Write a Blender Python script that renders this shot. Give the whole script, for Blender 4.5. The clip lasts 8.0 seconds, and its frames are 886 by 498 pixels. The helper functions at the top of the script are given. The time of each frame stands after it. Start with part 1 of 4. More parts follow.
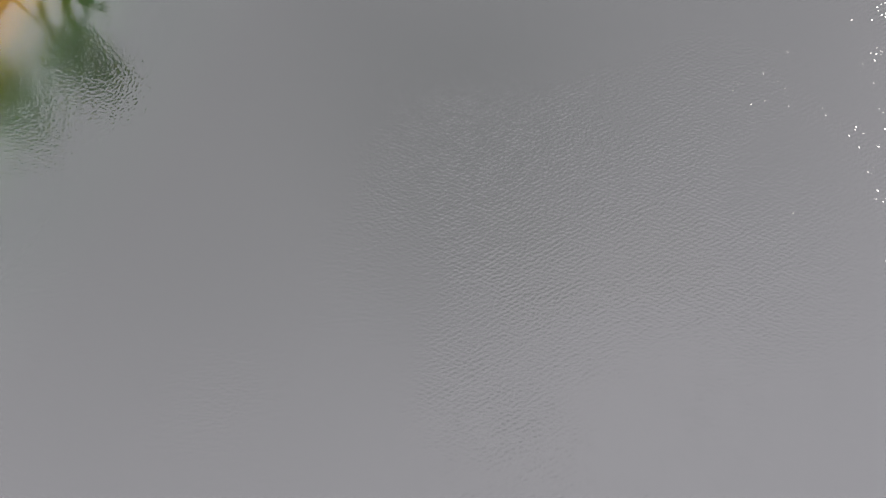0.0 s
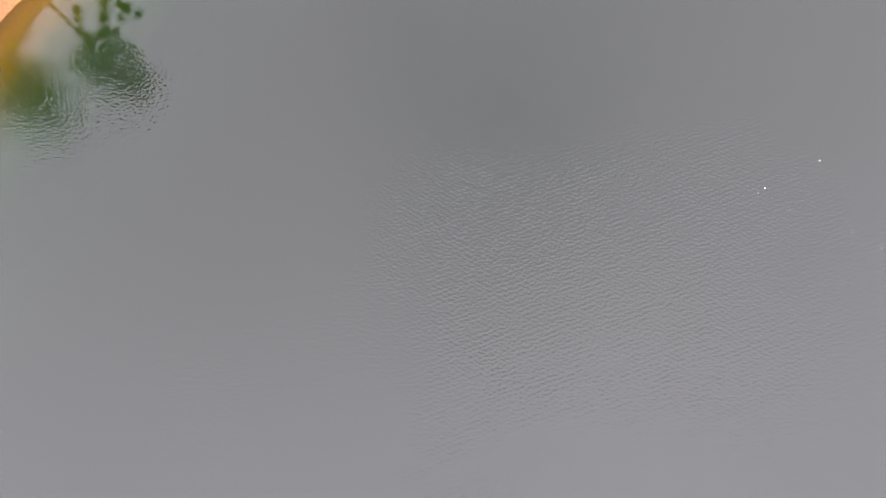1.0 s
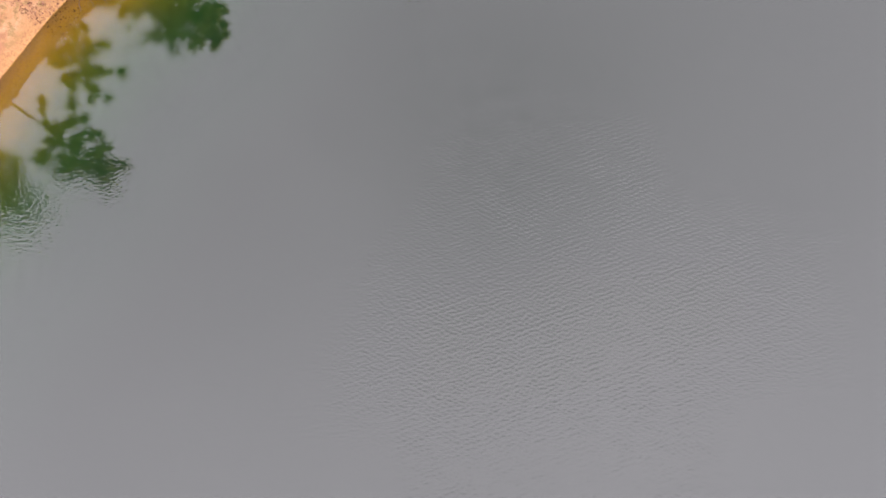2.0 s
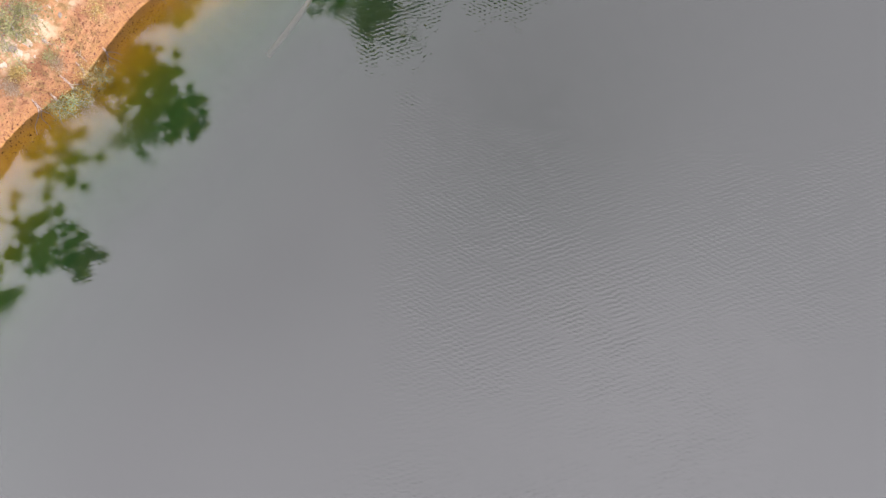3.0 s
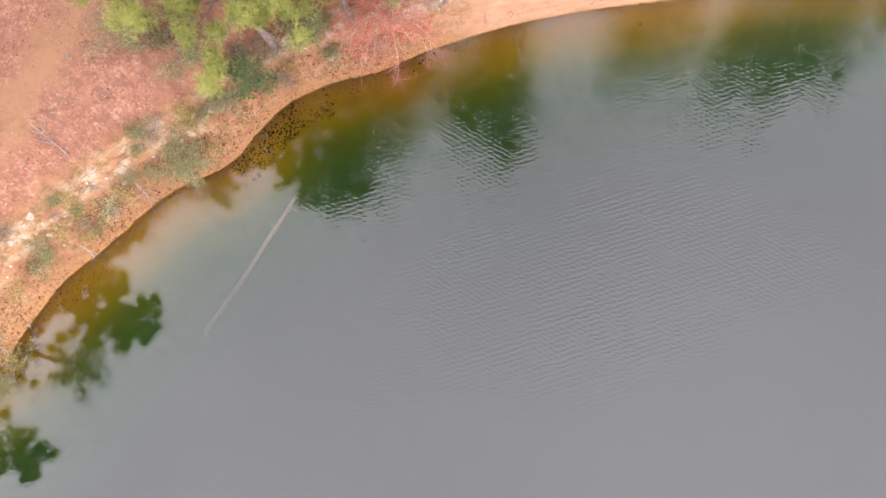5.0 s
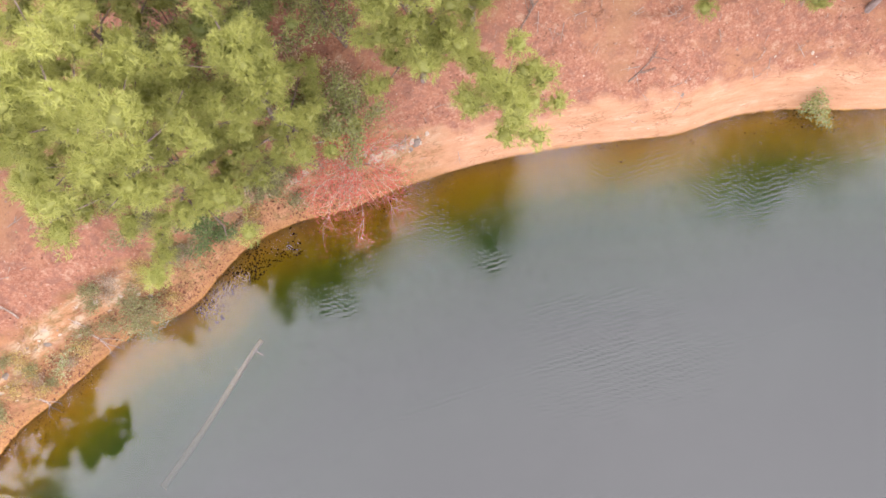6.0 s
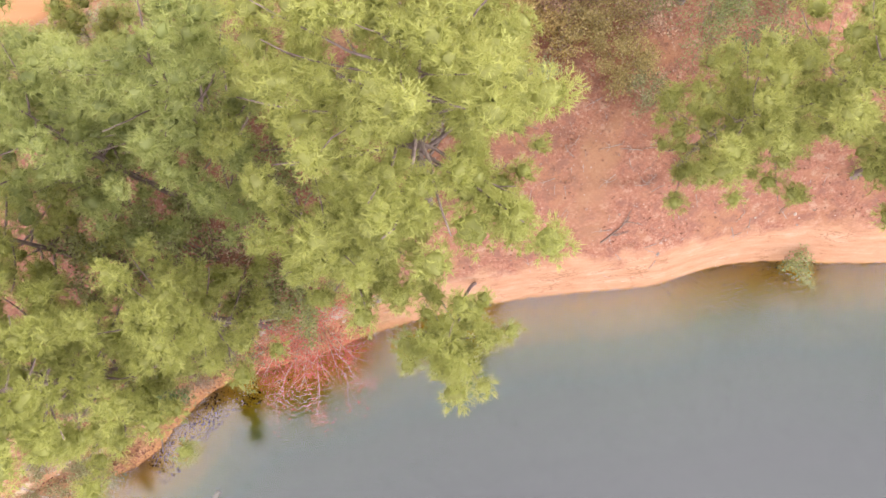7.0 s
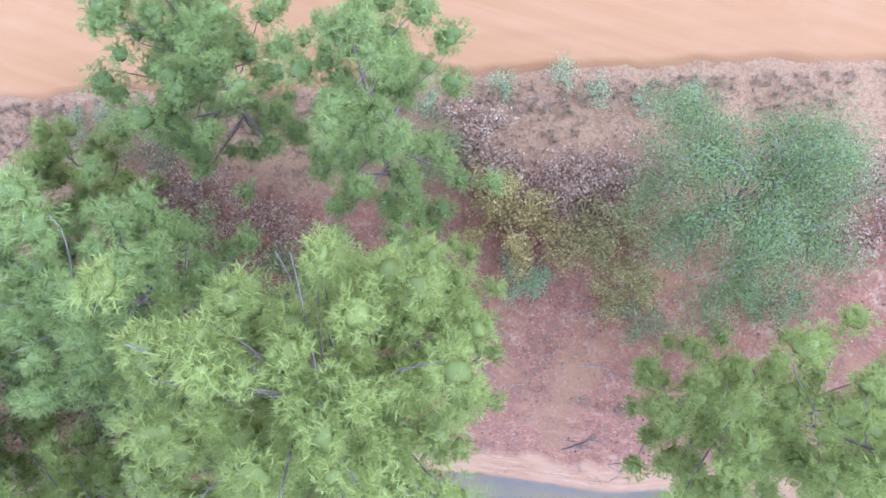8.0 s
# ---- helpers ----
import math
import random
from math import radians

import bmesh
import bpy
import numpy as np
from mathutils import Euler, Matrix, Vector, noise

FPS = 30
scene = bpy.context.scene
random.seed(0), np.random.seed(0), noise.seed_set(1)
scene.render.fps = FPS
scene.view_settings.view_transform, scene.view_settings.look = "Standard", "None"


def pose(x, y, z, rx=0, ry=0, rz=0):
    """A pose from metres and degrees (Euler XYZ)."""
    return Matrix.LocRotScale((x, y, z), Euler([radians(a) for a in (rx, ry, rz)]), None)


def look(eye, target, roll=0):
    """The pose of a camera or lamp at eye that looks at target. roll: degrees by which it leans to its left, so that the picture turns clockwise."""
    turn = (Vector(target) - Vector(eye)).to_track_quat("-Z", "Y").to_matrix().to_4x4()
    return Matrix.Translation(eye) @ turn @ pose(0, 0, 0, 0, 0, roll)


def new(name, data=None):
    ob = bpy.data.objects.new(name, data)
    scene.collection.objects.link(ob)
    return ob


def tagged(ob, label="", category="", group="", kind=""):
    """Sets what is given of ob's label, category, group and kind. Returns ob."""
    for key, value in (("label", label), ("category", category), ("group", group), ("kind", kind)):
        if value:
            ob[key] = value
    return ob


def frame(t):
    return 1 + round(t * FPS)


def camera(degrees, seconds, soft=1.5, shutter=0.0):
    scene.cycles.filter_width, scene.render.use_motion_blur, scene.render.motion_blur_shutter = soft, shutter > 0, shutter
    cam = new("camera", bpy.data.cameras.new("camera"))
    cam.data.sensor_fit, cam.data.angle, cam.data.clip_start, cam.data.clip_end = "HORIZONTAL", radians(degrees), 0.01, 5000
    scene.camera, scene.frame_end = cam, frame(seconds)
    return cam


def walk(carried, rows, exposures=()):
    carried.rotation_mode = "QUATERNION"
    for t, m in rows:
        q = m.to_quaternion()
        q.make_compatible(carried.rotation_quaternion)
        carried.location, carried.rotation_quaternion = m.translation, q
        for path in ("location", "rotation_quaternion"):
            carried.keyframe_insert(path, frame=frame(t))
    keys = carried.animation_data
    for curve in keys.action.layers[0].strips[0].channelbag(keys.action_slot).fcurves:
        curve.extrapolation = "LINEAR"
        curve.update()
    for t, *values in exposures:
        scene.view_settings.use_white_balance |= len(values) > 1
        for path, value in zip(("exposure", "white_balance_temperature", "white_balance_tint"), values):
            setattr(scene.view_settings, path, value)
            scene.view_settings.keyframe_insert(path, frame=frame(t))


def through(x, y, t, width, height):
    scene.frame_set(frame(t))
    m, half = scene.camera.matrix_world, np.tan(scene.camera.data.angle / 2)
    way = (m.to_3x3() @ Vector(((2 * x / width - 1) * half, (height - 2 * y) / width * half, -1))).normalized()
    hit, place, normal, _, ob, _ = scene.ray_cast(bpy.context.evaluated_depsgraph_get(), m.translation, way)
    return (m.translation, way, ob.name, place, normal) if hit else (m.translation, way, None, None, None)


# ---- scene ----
cam = camera(69.0, 8.0)
PATH = [
    (0, (-1.086, -13.2, 25.8), (-0.827, -10.945, 16.061), 2.29),
    (0.5, (-0.661, -12.2, 25.8), (-0.679, -9.904, 16.067), 2.29),
    (1, (-0.236, -10.3, 25.8), (-0.27, -7.986, 16.071), 2.29),
    (1.5, (0.189, -7.5, 25.8), (0.165, -5.184, 16.072), 2.29),
    (3, (2.767, 2.725, 25.319), (2.313, 4.832, 15.554), -7.73),
    (3.5, (3.126, 6.19, 25.365), (2.636, 8.2, 15.581), -8.78),
    (4, (3.499, 9.585, 25.448), (2.95, 11.501, 15.649), -10.73),
    (5.5, (4.486, 19.187, 25.727), (3.847, 20.979, 15.909), -13.70),
    (6, (4.856, 22.446, 25.736), (4.185, 24.191, 15.912), -14.81),
    (6.5, (5.268, 25.706, 25.758), (4.56, 27.399, 15.927), -16.21),
    (7, (5.672, 29.084, 25.76), (4.928, 30.691, 15.918), -17.87),
    (7.5, (5.984, 32.423, 25.698), (5.11, 33.963, 15.856), -19.25),
    (8, (6.145, 35.654, 25.611), (4.947, 37.089, 15.787), -20.15),
]
walk(cam, [(t, look(eye, target, roll)) for t, eye, target, roll in PATH],
     [(0, 2.0, 6500, 10), (7.55, 2.0, 6500, 10), (7.8, 1.93, 5300, 5), (8, 1.88, 4300, -1)])

# world: an overcast sky, with a soft sun behind the cloud
world = bpy.data.worlds.new("overcast_sky")
scene.world = world
world.use_nodes = True
wn, wl = world.node_tree.nodes, world.node_tree.links
wn.clear()
w_out = wn.new("ShaderNodeOutputWorld")
w_bg = wn.new("ShaderNodeBackground")
w_sky = wn.new("ShaderNodeTexSky")
w_sky.sky_type, w_sky.sun_disc = "NISHITA", False
w_sky.sun_elevation, w_sky.sun_rotation = radians(29.5), radians(63)
w_co = wn.new("ShaderNodeTexCoord")
w_noise = wn.new("ShaderNodeTexNoise")
w_noise.inputs["Scale"].default_value, w_noise.inputs["Detail"].default_value = 2.6, 3.0
w_ramp = wn.new("ShaderNodeValToRGB")
w_ramp.color_ramp.elements[0].position, w_ramp.color_ramp.elements[0].color = 0.30, (7.5, 6.9, 7.75, 1)
w_ramp.color_ramp.elements[1].position, w_ramp.color_ramp.elements[1].color = 0.72, (8.8, 8.1, 9.0, 1)
w_mix = wn.new("ShaderNodeMixRGB")
w_mix.inputs[0].default_value = 0.93
# the cloud is thicker towards the north and thins out to the south and east
w_dot = wn.new("ShaderNodeVectorMath")
w_dot.operation = "DOT_PRODUCT"
w_dot.inputs[1].default_value = (0.16, -0.98, 0.0)
w_thin = wn.new("ShaderNodeMapRange")
w_thin.interpolation_type = "SMOOTHSTEP"
for w_key, w_value in (("From Min", -0.62), ("From Max", 0.26), ("To Min", 0.74), ("To Max", 1.10)):
    w_thin.inputs[w_key].default_value = w_value
w_far = wn.new("ShaderNodeVectorMath")
w_far.operation = "DISTANCE"
w_far.inputs[1].default_value = (0.07, 0.37, 0.93)
w_bank = wn.new("ShaderNodeMapRange")
w_bank.interpolation_type = "SMOOTHSTEP"
for w_key, w_value in (("From Min", 0.0), ("From Max", 0.36), ("To Min", 0.86), ("To Max", 1.0)):
    w_bank.inputs[w_key].default_value = w_value
w_cover = wn.new("ShaderNodeMath")
w_cover.operation = "MULTIPLY"
w_power = wn.new("ShaderNodeMath")
w_power.operation = "MULTIPLY"
w_power.inputs[1].default_value = 0.12
wl.new(w_co.outputs["Generated"], w_noise.inputs["Vector"])
wl.new(w_co.outputs["Generated"], w_dot.inputs[0])
wl.new(w_co.outputs["Generated"], w_far.inputs[0])
wl.new(w_dot.outputs["Value"], w_thin.inputs["Value"])
wl.new(w_far.outputs["Value"], w_bank.inputs["Value"])
wl.new(w_thin.outputs[0], w_cover.inputs[0])
wl.new(w_bank.outputs[0], w_cover.inputs[1])
wl.new(w_cover.outputs[0], w_power.inputs[0])
wl.new(w_power.outputs[0], w_bg.inputs[1])
wl.new(w_noise.outputs["Fac"], w_ramp.inputs[0])
wl.new(w_sky.outputs[0], w_mix.inputs[1])
wl.new(w_ramp.outputs[0], w_mix.inputs[2])
wl.new(w_mix.outputs[0], w_bg.inputs[0])
wl.new(w_bg.outputs[0], w_out.inputs[0])

sun_data = bpy.data.lights.new("sun", "SUN")
sun_data.energy, sun_data.angle, sun_data.color = 1.05, radians(18), (1.0, 0.95, 0.88)
sun = new("sun", sun_data)
sun.matrix_world = look((60, 30, 38), (0, 0, 0))


# materials
class Mat:
    """A node material with short calls for its nodes."""

    def __init__(self, name):
        self.m = bpy.data.materials.new(name)
        self.m.use_nodes = True
        self.n, self.l = self.m.node_tree.nodes, self.m.node_tree.links
        self.bsdf = self.n["Principled BSDF"]
        self.out = self.n["Material Output"]

    def node(self, kind, **values):
        node = self.n.new(kind)
        for key, value in values.items():
            node.inputs[key.replace("_", " ")].default_value = value
        return node

    def link(self, a, b):
        self.l.new(a, b)
        return self

    def pos(self):
        return self.n.new("ShaderNodeNewGeometry").outputs["Position"]

    def attr(self, name):
        a = self.n.new("ShaderNodeAttribute")
        a.attribute_name = name
        return a.outputs["Fac"]

    def noise(self, scale, detail=3.0, vector=None, rough=0.55):
        node = self.node("ShaderNodeTexNoise", Scale=scale, Detail=detail, Roughness=rough)
        self.link(vector or self.pos(), node.inputs["Vector"])
        return node.outputs["Fac"]

    def ramp(self, fac, *stops):
        node = self.n.new("ShaderNodeValToRGB")
        e = node.color_ramp.elements
        while len(e) < len(stops):
            e.new(0.5)
        for el, (p, c) in zip(e, stops):
            el.position = p
            el.color = (*c, 1) if isinstance(c, tuple) else (c, c, c, 1)
        self.link(fac, node.inputs[0])
        return node.outputs[0]

    def mix(self, fac, a, b, how="MIX"):
        node = self.n.new("ShaderNodeMixRGB")
        node.blend_type = how
        for n, v in enumerate((fac, a, b)):
            if isinstance(v, (int, float)):
                node.inputs[n].default_value = v if n == 0 else (v, v, v, 1)
            elif isinstance(v, tuple):
                node.inputs[n].default_value = (*v, 1)
            else:
                self.link(v, node.inputs[n])
        return node.outputs[0]

    def math(self, op, a, b=0.0, c=0.0):
        node = self.n.new("ShaderNodeMath")
        node.operation = op
        for n, v in enumerate((a, b, c)):
            if isinstance(v, (int, float)):
                node.inputs[n].default_value = v
            else:
                self.link(v, node.inputs[n])
        return node.outputs[0]

    def vec(self, x, y, z):
        node = self.n.new("ShaderNodeCombineXYZ")
        for n, v in enumerate((x, y, z)):
            if isinstance(v, (int, float)):
                node.inputs[n].default_value = v
            else:
                self.link(v, node.inputs[n])
        return node.outputs[0]

    def bump(self, height, distance, strength=1.0):
        node = self.node("ShaderNodeBump", Strength=strength, Distance=distance)
        self.link(height, node.inputs["Height"])
        self.link(node.outputs[0], self.bsdf.inputs["Normal"])
        return node.outputs[0]

    def surface(self, color, rough=0.8, spec=0.25):
        if isinstance(color, tuple):
            self.bsdf.inputs["Base Color"].default_value = (*color, 1)
        else:
            self.link(color, self.bsdf.inputs["Base Color"])
        if isinstance(rough, float):
            self.bsdf.inputs["Roughness"].default_value = rough
        else:
            self.link(rough, self.bsdf.inputs["Roughness"])
        self.bsdf.inputs["Specular IOR Level"].default_value = spec
        return self

    def rand(self):
        return self.n.new("ShaderNodeObjectInfo").outputs["Random"]

    def island(self):
        return self.n.new("ShaderNodeNewGeometry").outputs["Random Per Island"]


def leaf_material(name, dark, mid, light, through=0.3, rough=0.5, spec=0.3):
    """Foliage: a tone kept in the mesh, and a change from blade to blade."""
    m = Mat(name)
    tone = m.math("ADD", m.math("MULTIPLY", m.attr("tone"), 0.75), m.math("MULTIPLY", m.island(), 0.25))
    color = m.ramp(tone, (0.0, dark), (0.5, mid), (1.0, light))
    m.surface(color, rough, spec)
    t = m.n.new("ShaderNodeBsdfTranslucent")
    m.link(color, t.inputs[0])
    mx = m.n.new("ShaderNodeMixShader")
    mx.inputs[0].default_value = through
    m.link(m.bsdf.outputs[0], mx.inputs[1]).link(t.outputs[0], mx.inputs[2]).link(mx.outputs[0], m.out.inputs[0])
    return m.m


def bark_material(name, dark, light, scale=9.0):
    m = Mat(name)
    p = m.pos()
    plates = m.node("ShaderNodeTexVoronoi", Scale=scale)
    stretch = m.node("ShaderNodeMapping", Scale=(1.0, 1.0, 0.35))
    m.link(p, stretch.inputs[0]).link(stretch.outputs[0], plates.inputs["Vector"])
    fine = m.noise(40.0, 4.0)
    m.surface(m.mix(0.5, m.ramp(plates.outputs["Distance"], (0.1, light), (0.75, dark)), m.ramp(fine, (0.3, dark), (0.7, light))), 0.9, 0.15)
    m.bump(plates.outputs["Distance"], 0.02, 0.6)
    return m.m


def ground_material():
    m = Mat("clay_bank_and_leaf_litter")
    d, s = m.attr("inland"), m.attr("along")
    trail = m.attr("trail")
    p = m.pos()
    wob = m.math("MULTIPLY", m.math("SUBTRACT", m.noise(0.9, 4.0), 0.5), 1.5)
    dd = m.math("ADD", d, wob)
    strata = m.noise(1.0, 6.0, m.vec(m.math("MULTIPLY", s, 0.8), m.math("MULTIPLY", d, 6.0), 0.0), 0.68)
    grain = m.noise(26.0, 5.0, rough=0.7)
    speck = m.noise(9.0, 4.0, rough=0.75)
    blot = m.noise(0.55, 4.0)
    sand = m.ramp(strata, (0.30, (0.24, 0.118, 0.062)), (0.39, (0.38, 0.208, 0.115)), (0.56, (0.43, 0.252, 0.150)), (0.72, (0.47, 0.33, 0.22)))
    crack = m.noise(1.0, 4.0, m.vec(m.math("MULTIPLY", s, 0.75), m.math("MULTIPLY", d, 3.4), 7.0), 0.6)
    crack = m.ramp(m.math("ABSOLUTE", m.math("SUBTRACT", crack, 0.5)), (0.0, 0.75), (0.022, 0.0))
    patch = m.ramp(m.noise(0.8, 2.0), (0.45, 0.0), (0.6, 1.0))
    sand = m.mix(m.math("MULTIPLY", crack, patch), sand, (0.20, 0.105, 0.055))
    sand = m.mix(m.ramp(grain, (0.35, 0.0), (0.7, 0.25)), sand, (0.231, 0.127, 0.0715))
    # pale stone comes through along the old bank
    pale = m.noise(1.0, 6.0, m.vec(m.math("MULTIPLY", s, 1.1), m.math("MULTIPLY", d, 2.6), 3.0), 0.7)
    west = m.attr("west")
    mott = m.noise(3.2, 5.0, rough=0.68)
    ledge = m.math("MULTIPLY", west, m.ramp(m.math("MULTIPLY", m.math("ADD", d, m.math("MULTIPLY", wob, 0.22)), 0.4), (0.26, 0.0), (0.36, 1.0), (0.56, 1.0), (0.68, 0.0)))
    blocks = m.n.new("ShaderNodeTexVoronoi")
    blocks.feature = "DISTANCE_TO_EDGE"
    blocks.inputs["Scale"].default_value = 1.0
    m.link(m.vec(m.math("ADD", m.math("MULTIPLY", s, 2.1), m.math("MULTIPLY", wob, 1.2)), m.math("ADD", m.math("MULTIPLY", d, 4.6), m.math("MULTIPLY", wob, 1.5)), 0.0), blocks.inputs["Vector"])
    seams = m.math("MULTIPLY", m.ramp(blocks.outputs["Distance"], (0.0, 0.9), (0.13, 0.0)), m.ramp(mott, (0.40, 0.0), (0.56, 1.0)))
    sand = m.mix(m.math("MULTIPLY", m.ramp(mott, (0.47, 0.0), (0.58, 0.8)), west), sand, m.ramp(speck, (0.35, (0.15, 0.10, 0.048)), (0.65, (0.27, 0.20, 0.095))))
    sand = m.mix(m.math("MULTIPLY", m.ramp(m.noise(1.3, 5.0, rough=0.65), (0.52, 0.0), (0.62, 0.75)), west), sand, (0.30, 0.15, 0.095))
    sand = m.mix(west, sand, m.mix(1.0, sand, (0.80, 0.75, 0.66), "MULTIPLY"))
    stone = m.mix(seams, m.ramp(pale, (0.40, (0.36, 0.235, 0.13)), (0.62, (0.41, 0.33, 0.23))), (0.19, 0.115, 0.06))
    sand = m.mix(m.math("MULTIPLY", ledge, m.ramp(pale, (0.46, 0.0), (0.58, 0.9))), sand, stone)
    # litter of brown leaves and needles over red clay
    litter = m.ramp(speck, (0.25, (0.145, 0.060, 0.038)), (0.42, (0.265, 0.118, 0.072)), (0.58, (0.34, 0.172, 0.110)), (0.72, (0.48, 0.34, 0.245)))
    litter = m.mix(m.ramp(grain, (0.4, 0.0), (0.72, 0.5)), litter, (0.149, 0.066, 0.0413))
    clay = m.ramp(grain, (0.3, (0.275, 0.129, 0.0633)), (0.7, (0.33, 0.182, 0.105)))
    litter = m.mix(m.ramp(blot, (0.52, 0.0), (0.68, 0.75)), litter, clay)
    drift = m.noise(2.1, 5.0, rough=0.7)
    litter = m.mix(m.ramp(drift, (0.50, 0.0), (0.60, 0.6)), litter, m.ramp(grain, (0.35, (0.15, 0.075, 0.055)), (0.7, (0.23, 0.125, 0.09))))
    litter = m.mix(m.ramp(drift, (0.33, 0.55), (0.43, 0.0)), litter, (0.42, 0.29, 0.20))
    litter = m.mix(trail, litter, m.ramp(grain, (0.3, (0.25, 0.13, 0.068)), (0.7, (0.33, 0.19, 0.105))))
    dry = m.ramp(speck, (0.3, (0.18, 0.098, 0.055)), (0.5, (0.29, 0.168, 0.094)), (0.75, (0.38, 0.25, 0.15)))
    litter = m.mix(m.attr("verge"), litter, dry)
    edge = m.math("MULTIPLY", m.math("SUBTRACT", dd, m.math("MULTIPLY", west, 0.7)), 0.1)
    land = m.mix(m.ramp(edge, (0.085, 0.0), (0.12, 1.0)), sand, litter)
    # the wet margin
    wet = m.mix(m.ramp(speck, (0.45, 0.0), (0.62, 0.8)), (0.30, 0.16, 0.07), (0.19, 0.085, 0.042))
    land = m.mix(m.math("MULTIPLY", m.math("ADD", m.math("MULTIPLY", west, 0.85), 0.15), m.ramp(m.math("ADD", d, m.math("MULTIPLY", wob, 0.18)), (0.05, 1.0), (0.28, 0.0))), land, wet)
    # the lake bed: stained clay, then weed and green silt with depth
    depth = m.math("MULTIPLY", m.math("ADD", d, m.math("MULTIPLY", wob, 0.35)), -0.1)
    bed = m.ramp(depth, (0.0, (0.34, 0.185, 0.05)), (0.05, (0.46, 0.25, 0.02)), (0.12, (0.35, 0.225, 0.008)), (0.21, (0.135, 0.15, 0.008)), (0.35, (0.038, 0.115, 0.018)), (0.72, (0.016, 0.052, 0.018)), (1.0, (0.014, 0.028, 0.02)))
    bed = m.mix(m.ramp(speck, (0.5, 0.0), (0.7, 0.35)), bed, m.mix(1.0, bed, (0.45, 0.5, 0.5), "MULTIPLY"))
    m.surface(m.mix(m.ramp(m.math("ADD", d, 0.5), (0.42, 1.0), (0.50, 0.0)), land, bed), 0.92, 0.12)
    h = m.math("ADD", m.math("MULTIPLY", speck, 0.7), m.math("MULTIPLY", grain, 0.4))
    m.bump(h, 0.06, 0.8)
    return m.m


def water_material():
    m = Mat("still_lake_water")
    p = m.pos()
    apart = m.n.new("ShaderNodeSeparateXYZ")
    m.link(p, apart.inputs[0])
    # wavelets run on to the north shore; a finer chop covers the south; the west bank shelters a bay
    north = m.ramp(m.math("MULTIPLY", m.math("ADD", apart.outputs["X"], 8.0), 0.06), (0.20, 0.10), (0.48, 1.0))
    south = m.ramp(m.math("MULTIPLY", m.math("SUBTRACT", 8.0, apart.outputs["Y"]), 0.06), (0.16, 0.0), (0.46, 1.0))
    gust = m.ramp(m.noise(0.13, 2.0), (0.36, 0.45), (0.60, 1.0))
    turn = m.node("ShaderNodeMapping", Rotation=(0, 0, radians(-28)), Scale=(0.8, 1.0, 1.0))
    back = m.node("ShaderNodeMapping", Rotation=(0, 0, radians(32)), Scale=(0.8, 1.0, 1.0))
    m.link(p, turn.inputs[0]).link(p, back.inputs[0])
    trains = []
    for vector, scale, seed in ((turn.outputs[0], 1.65, 0.0), (back.outputs[0], 1.85, 5.0)):
        train = m.node("ShaderNodeTexWave", Scale=scale, Distortion=3.6, Detail=1.0, Detail_Scale=1.9, Phase_Offset=seed)
        train.bands_direction = "Y"
        m.link(vector, train.inputs["Vector"])
        fade = m.ramp(m.noise(1.1, 1.0, m.vec(apart.outputs["X"], apart.outputs["Y"], seed)), (0.34, 0.15), (0.58, 1.0))
        trains.append(m.math("MULTIPLY", train.outputs["Fac"], fade))
    wavelet = m.math("ADD", *trains)
    chop = m.math("ADD", m.noise(10.0, 0.0, turn.outputs[0], 0.5), m.noise(9.0, 0.0, back.outputs[0], 0.5))
    wide = m.math("MULTIPLY", m.math("MULTIPLY", wavelet, WAVELET), m.math("MULTIPLY", north, gust))
    h = m.math("ADD", wide, m.math("MULTIPLY", m.math("MULTIPLY", chop, CHOP), m.math("MULTIPLY", south, gust)))
    b = m.node("ShaderNodeBump", Strength=1.0, Distance=1.0)
    m.link(h, b.inputs["Height"])
    gloss = m.node("ShaderNodeBsdfGlossy", Roughness=0.02)
    clear = m.n.new("ShaderNodeBsdfTransparent")
    clear.inputs[0].default_value = (0.97, 0.98, 0.95, 1)
    fres = m.node("ShaderNodeFresnel", IOR=WATER_IOR)
    # silt hangs in the deeper water and hides the bed
    d = m.attr("inland")
    deep = m.math("MULTIPLY", d, -0.05)
    murk = m.node("ShaderNodeBsdfDiffuse")
    m.link(m.ramp(deep, (0.2, (0.005, 0.021, 0.005)), (0.36, (0.004, 0.012, 0.005)), (0.6, (0.003, 0.008, 0.003))), murk.inputs[0])
    under = m.n.new("ShaderNodeMixShader")
    m.link(m.ramp(deep, (0.11, 0.0), (0.25, 0.62), (0.44, 1.0)), under.inputs[0])
    m.link(clear.outputs[0], under.inputs[1]).link(murk.outputs[0], under.inputs[2])
    mx = m.n.new("ShaderNodeMixShader")
    m.link(b.outputs[0], gloss.inputs["Normal"])
    m.link(fres.outputs[0], mx.inputs[0]).link(under.outputs[0], mx.inputs[1]).link(gloss.outputs[0], mx.inputs[2]).link(mx.outputs[0], m.out.inputs[0])
    return m.m


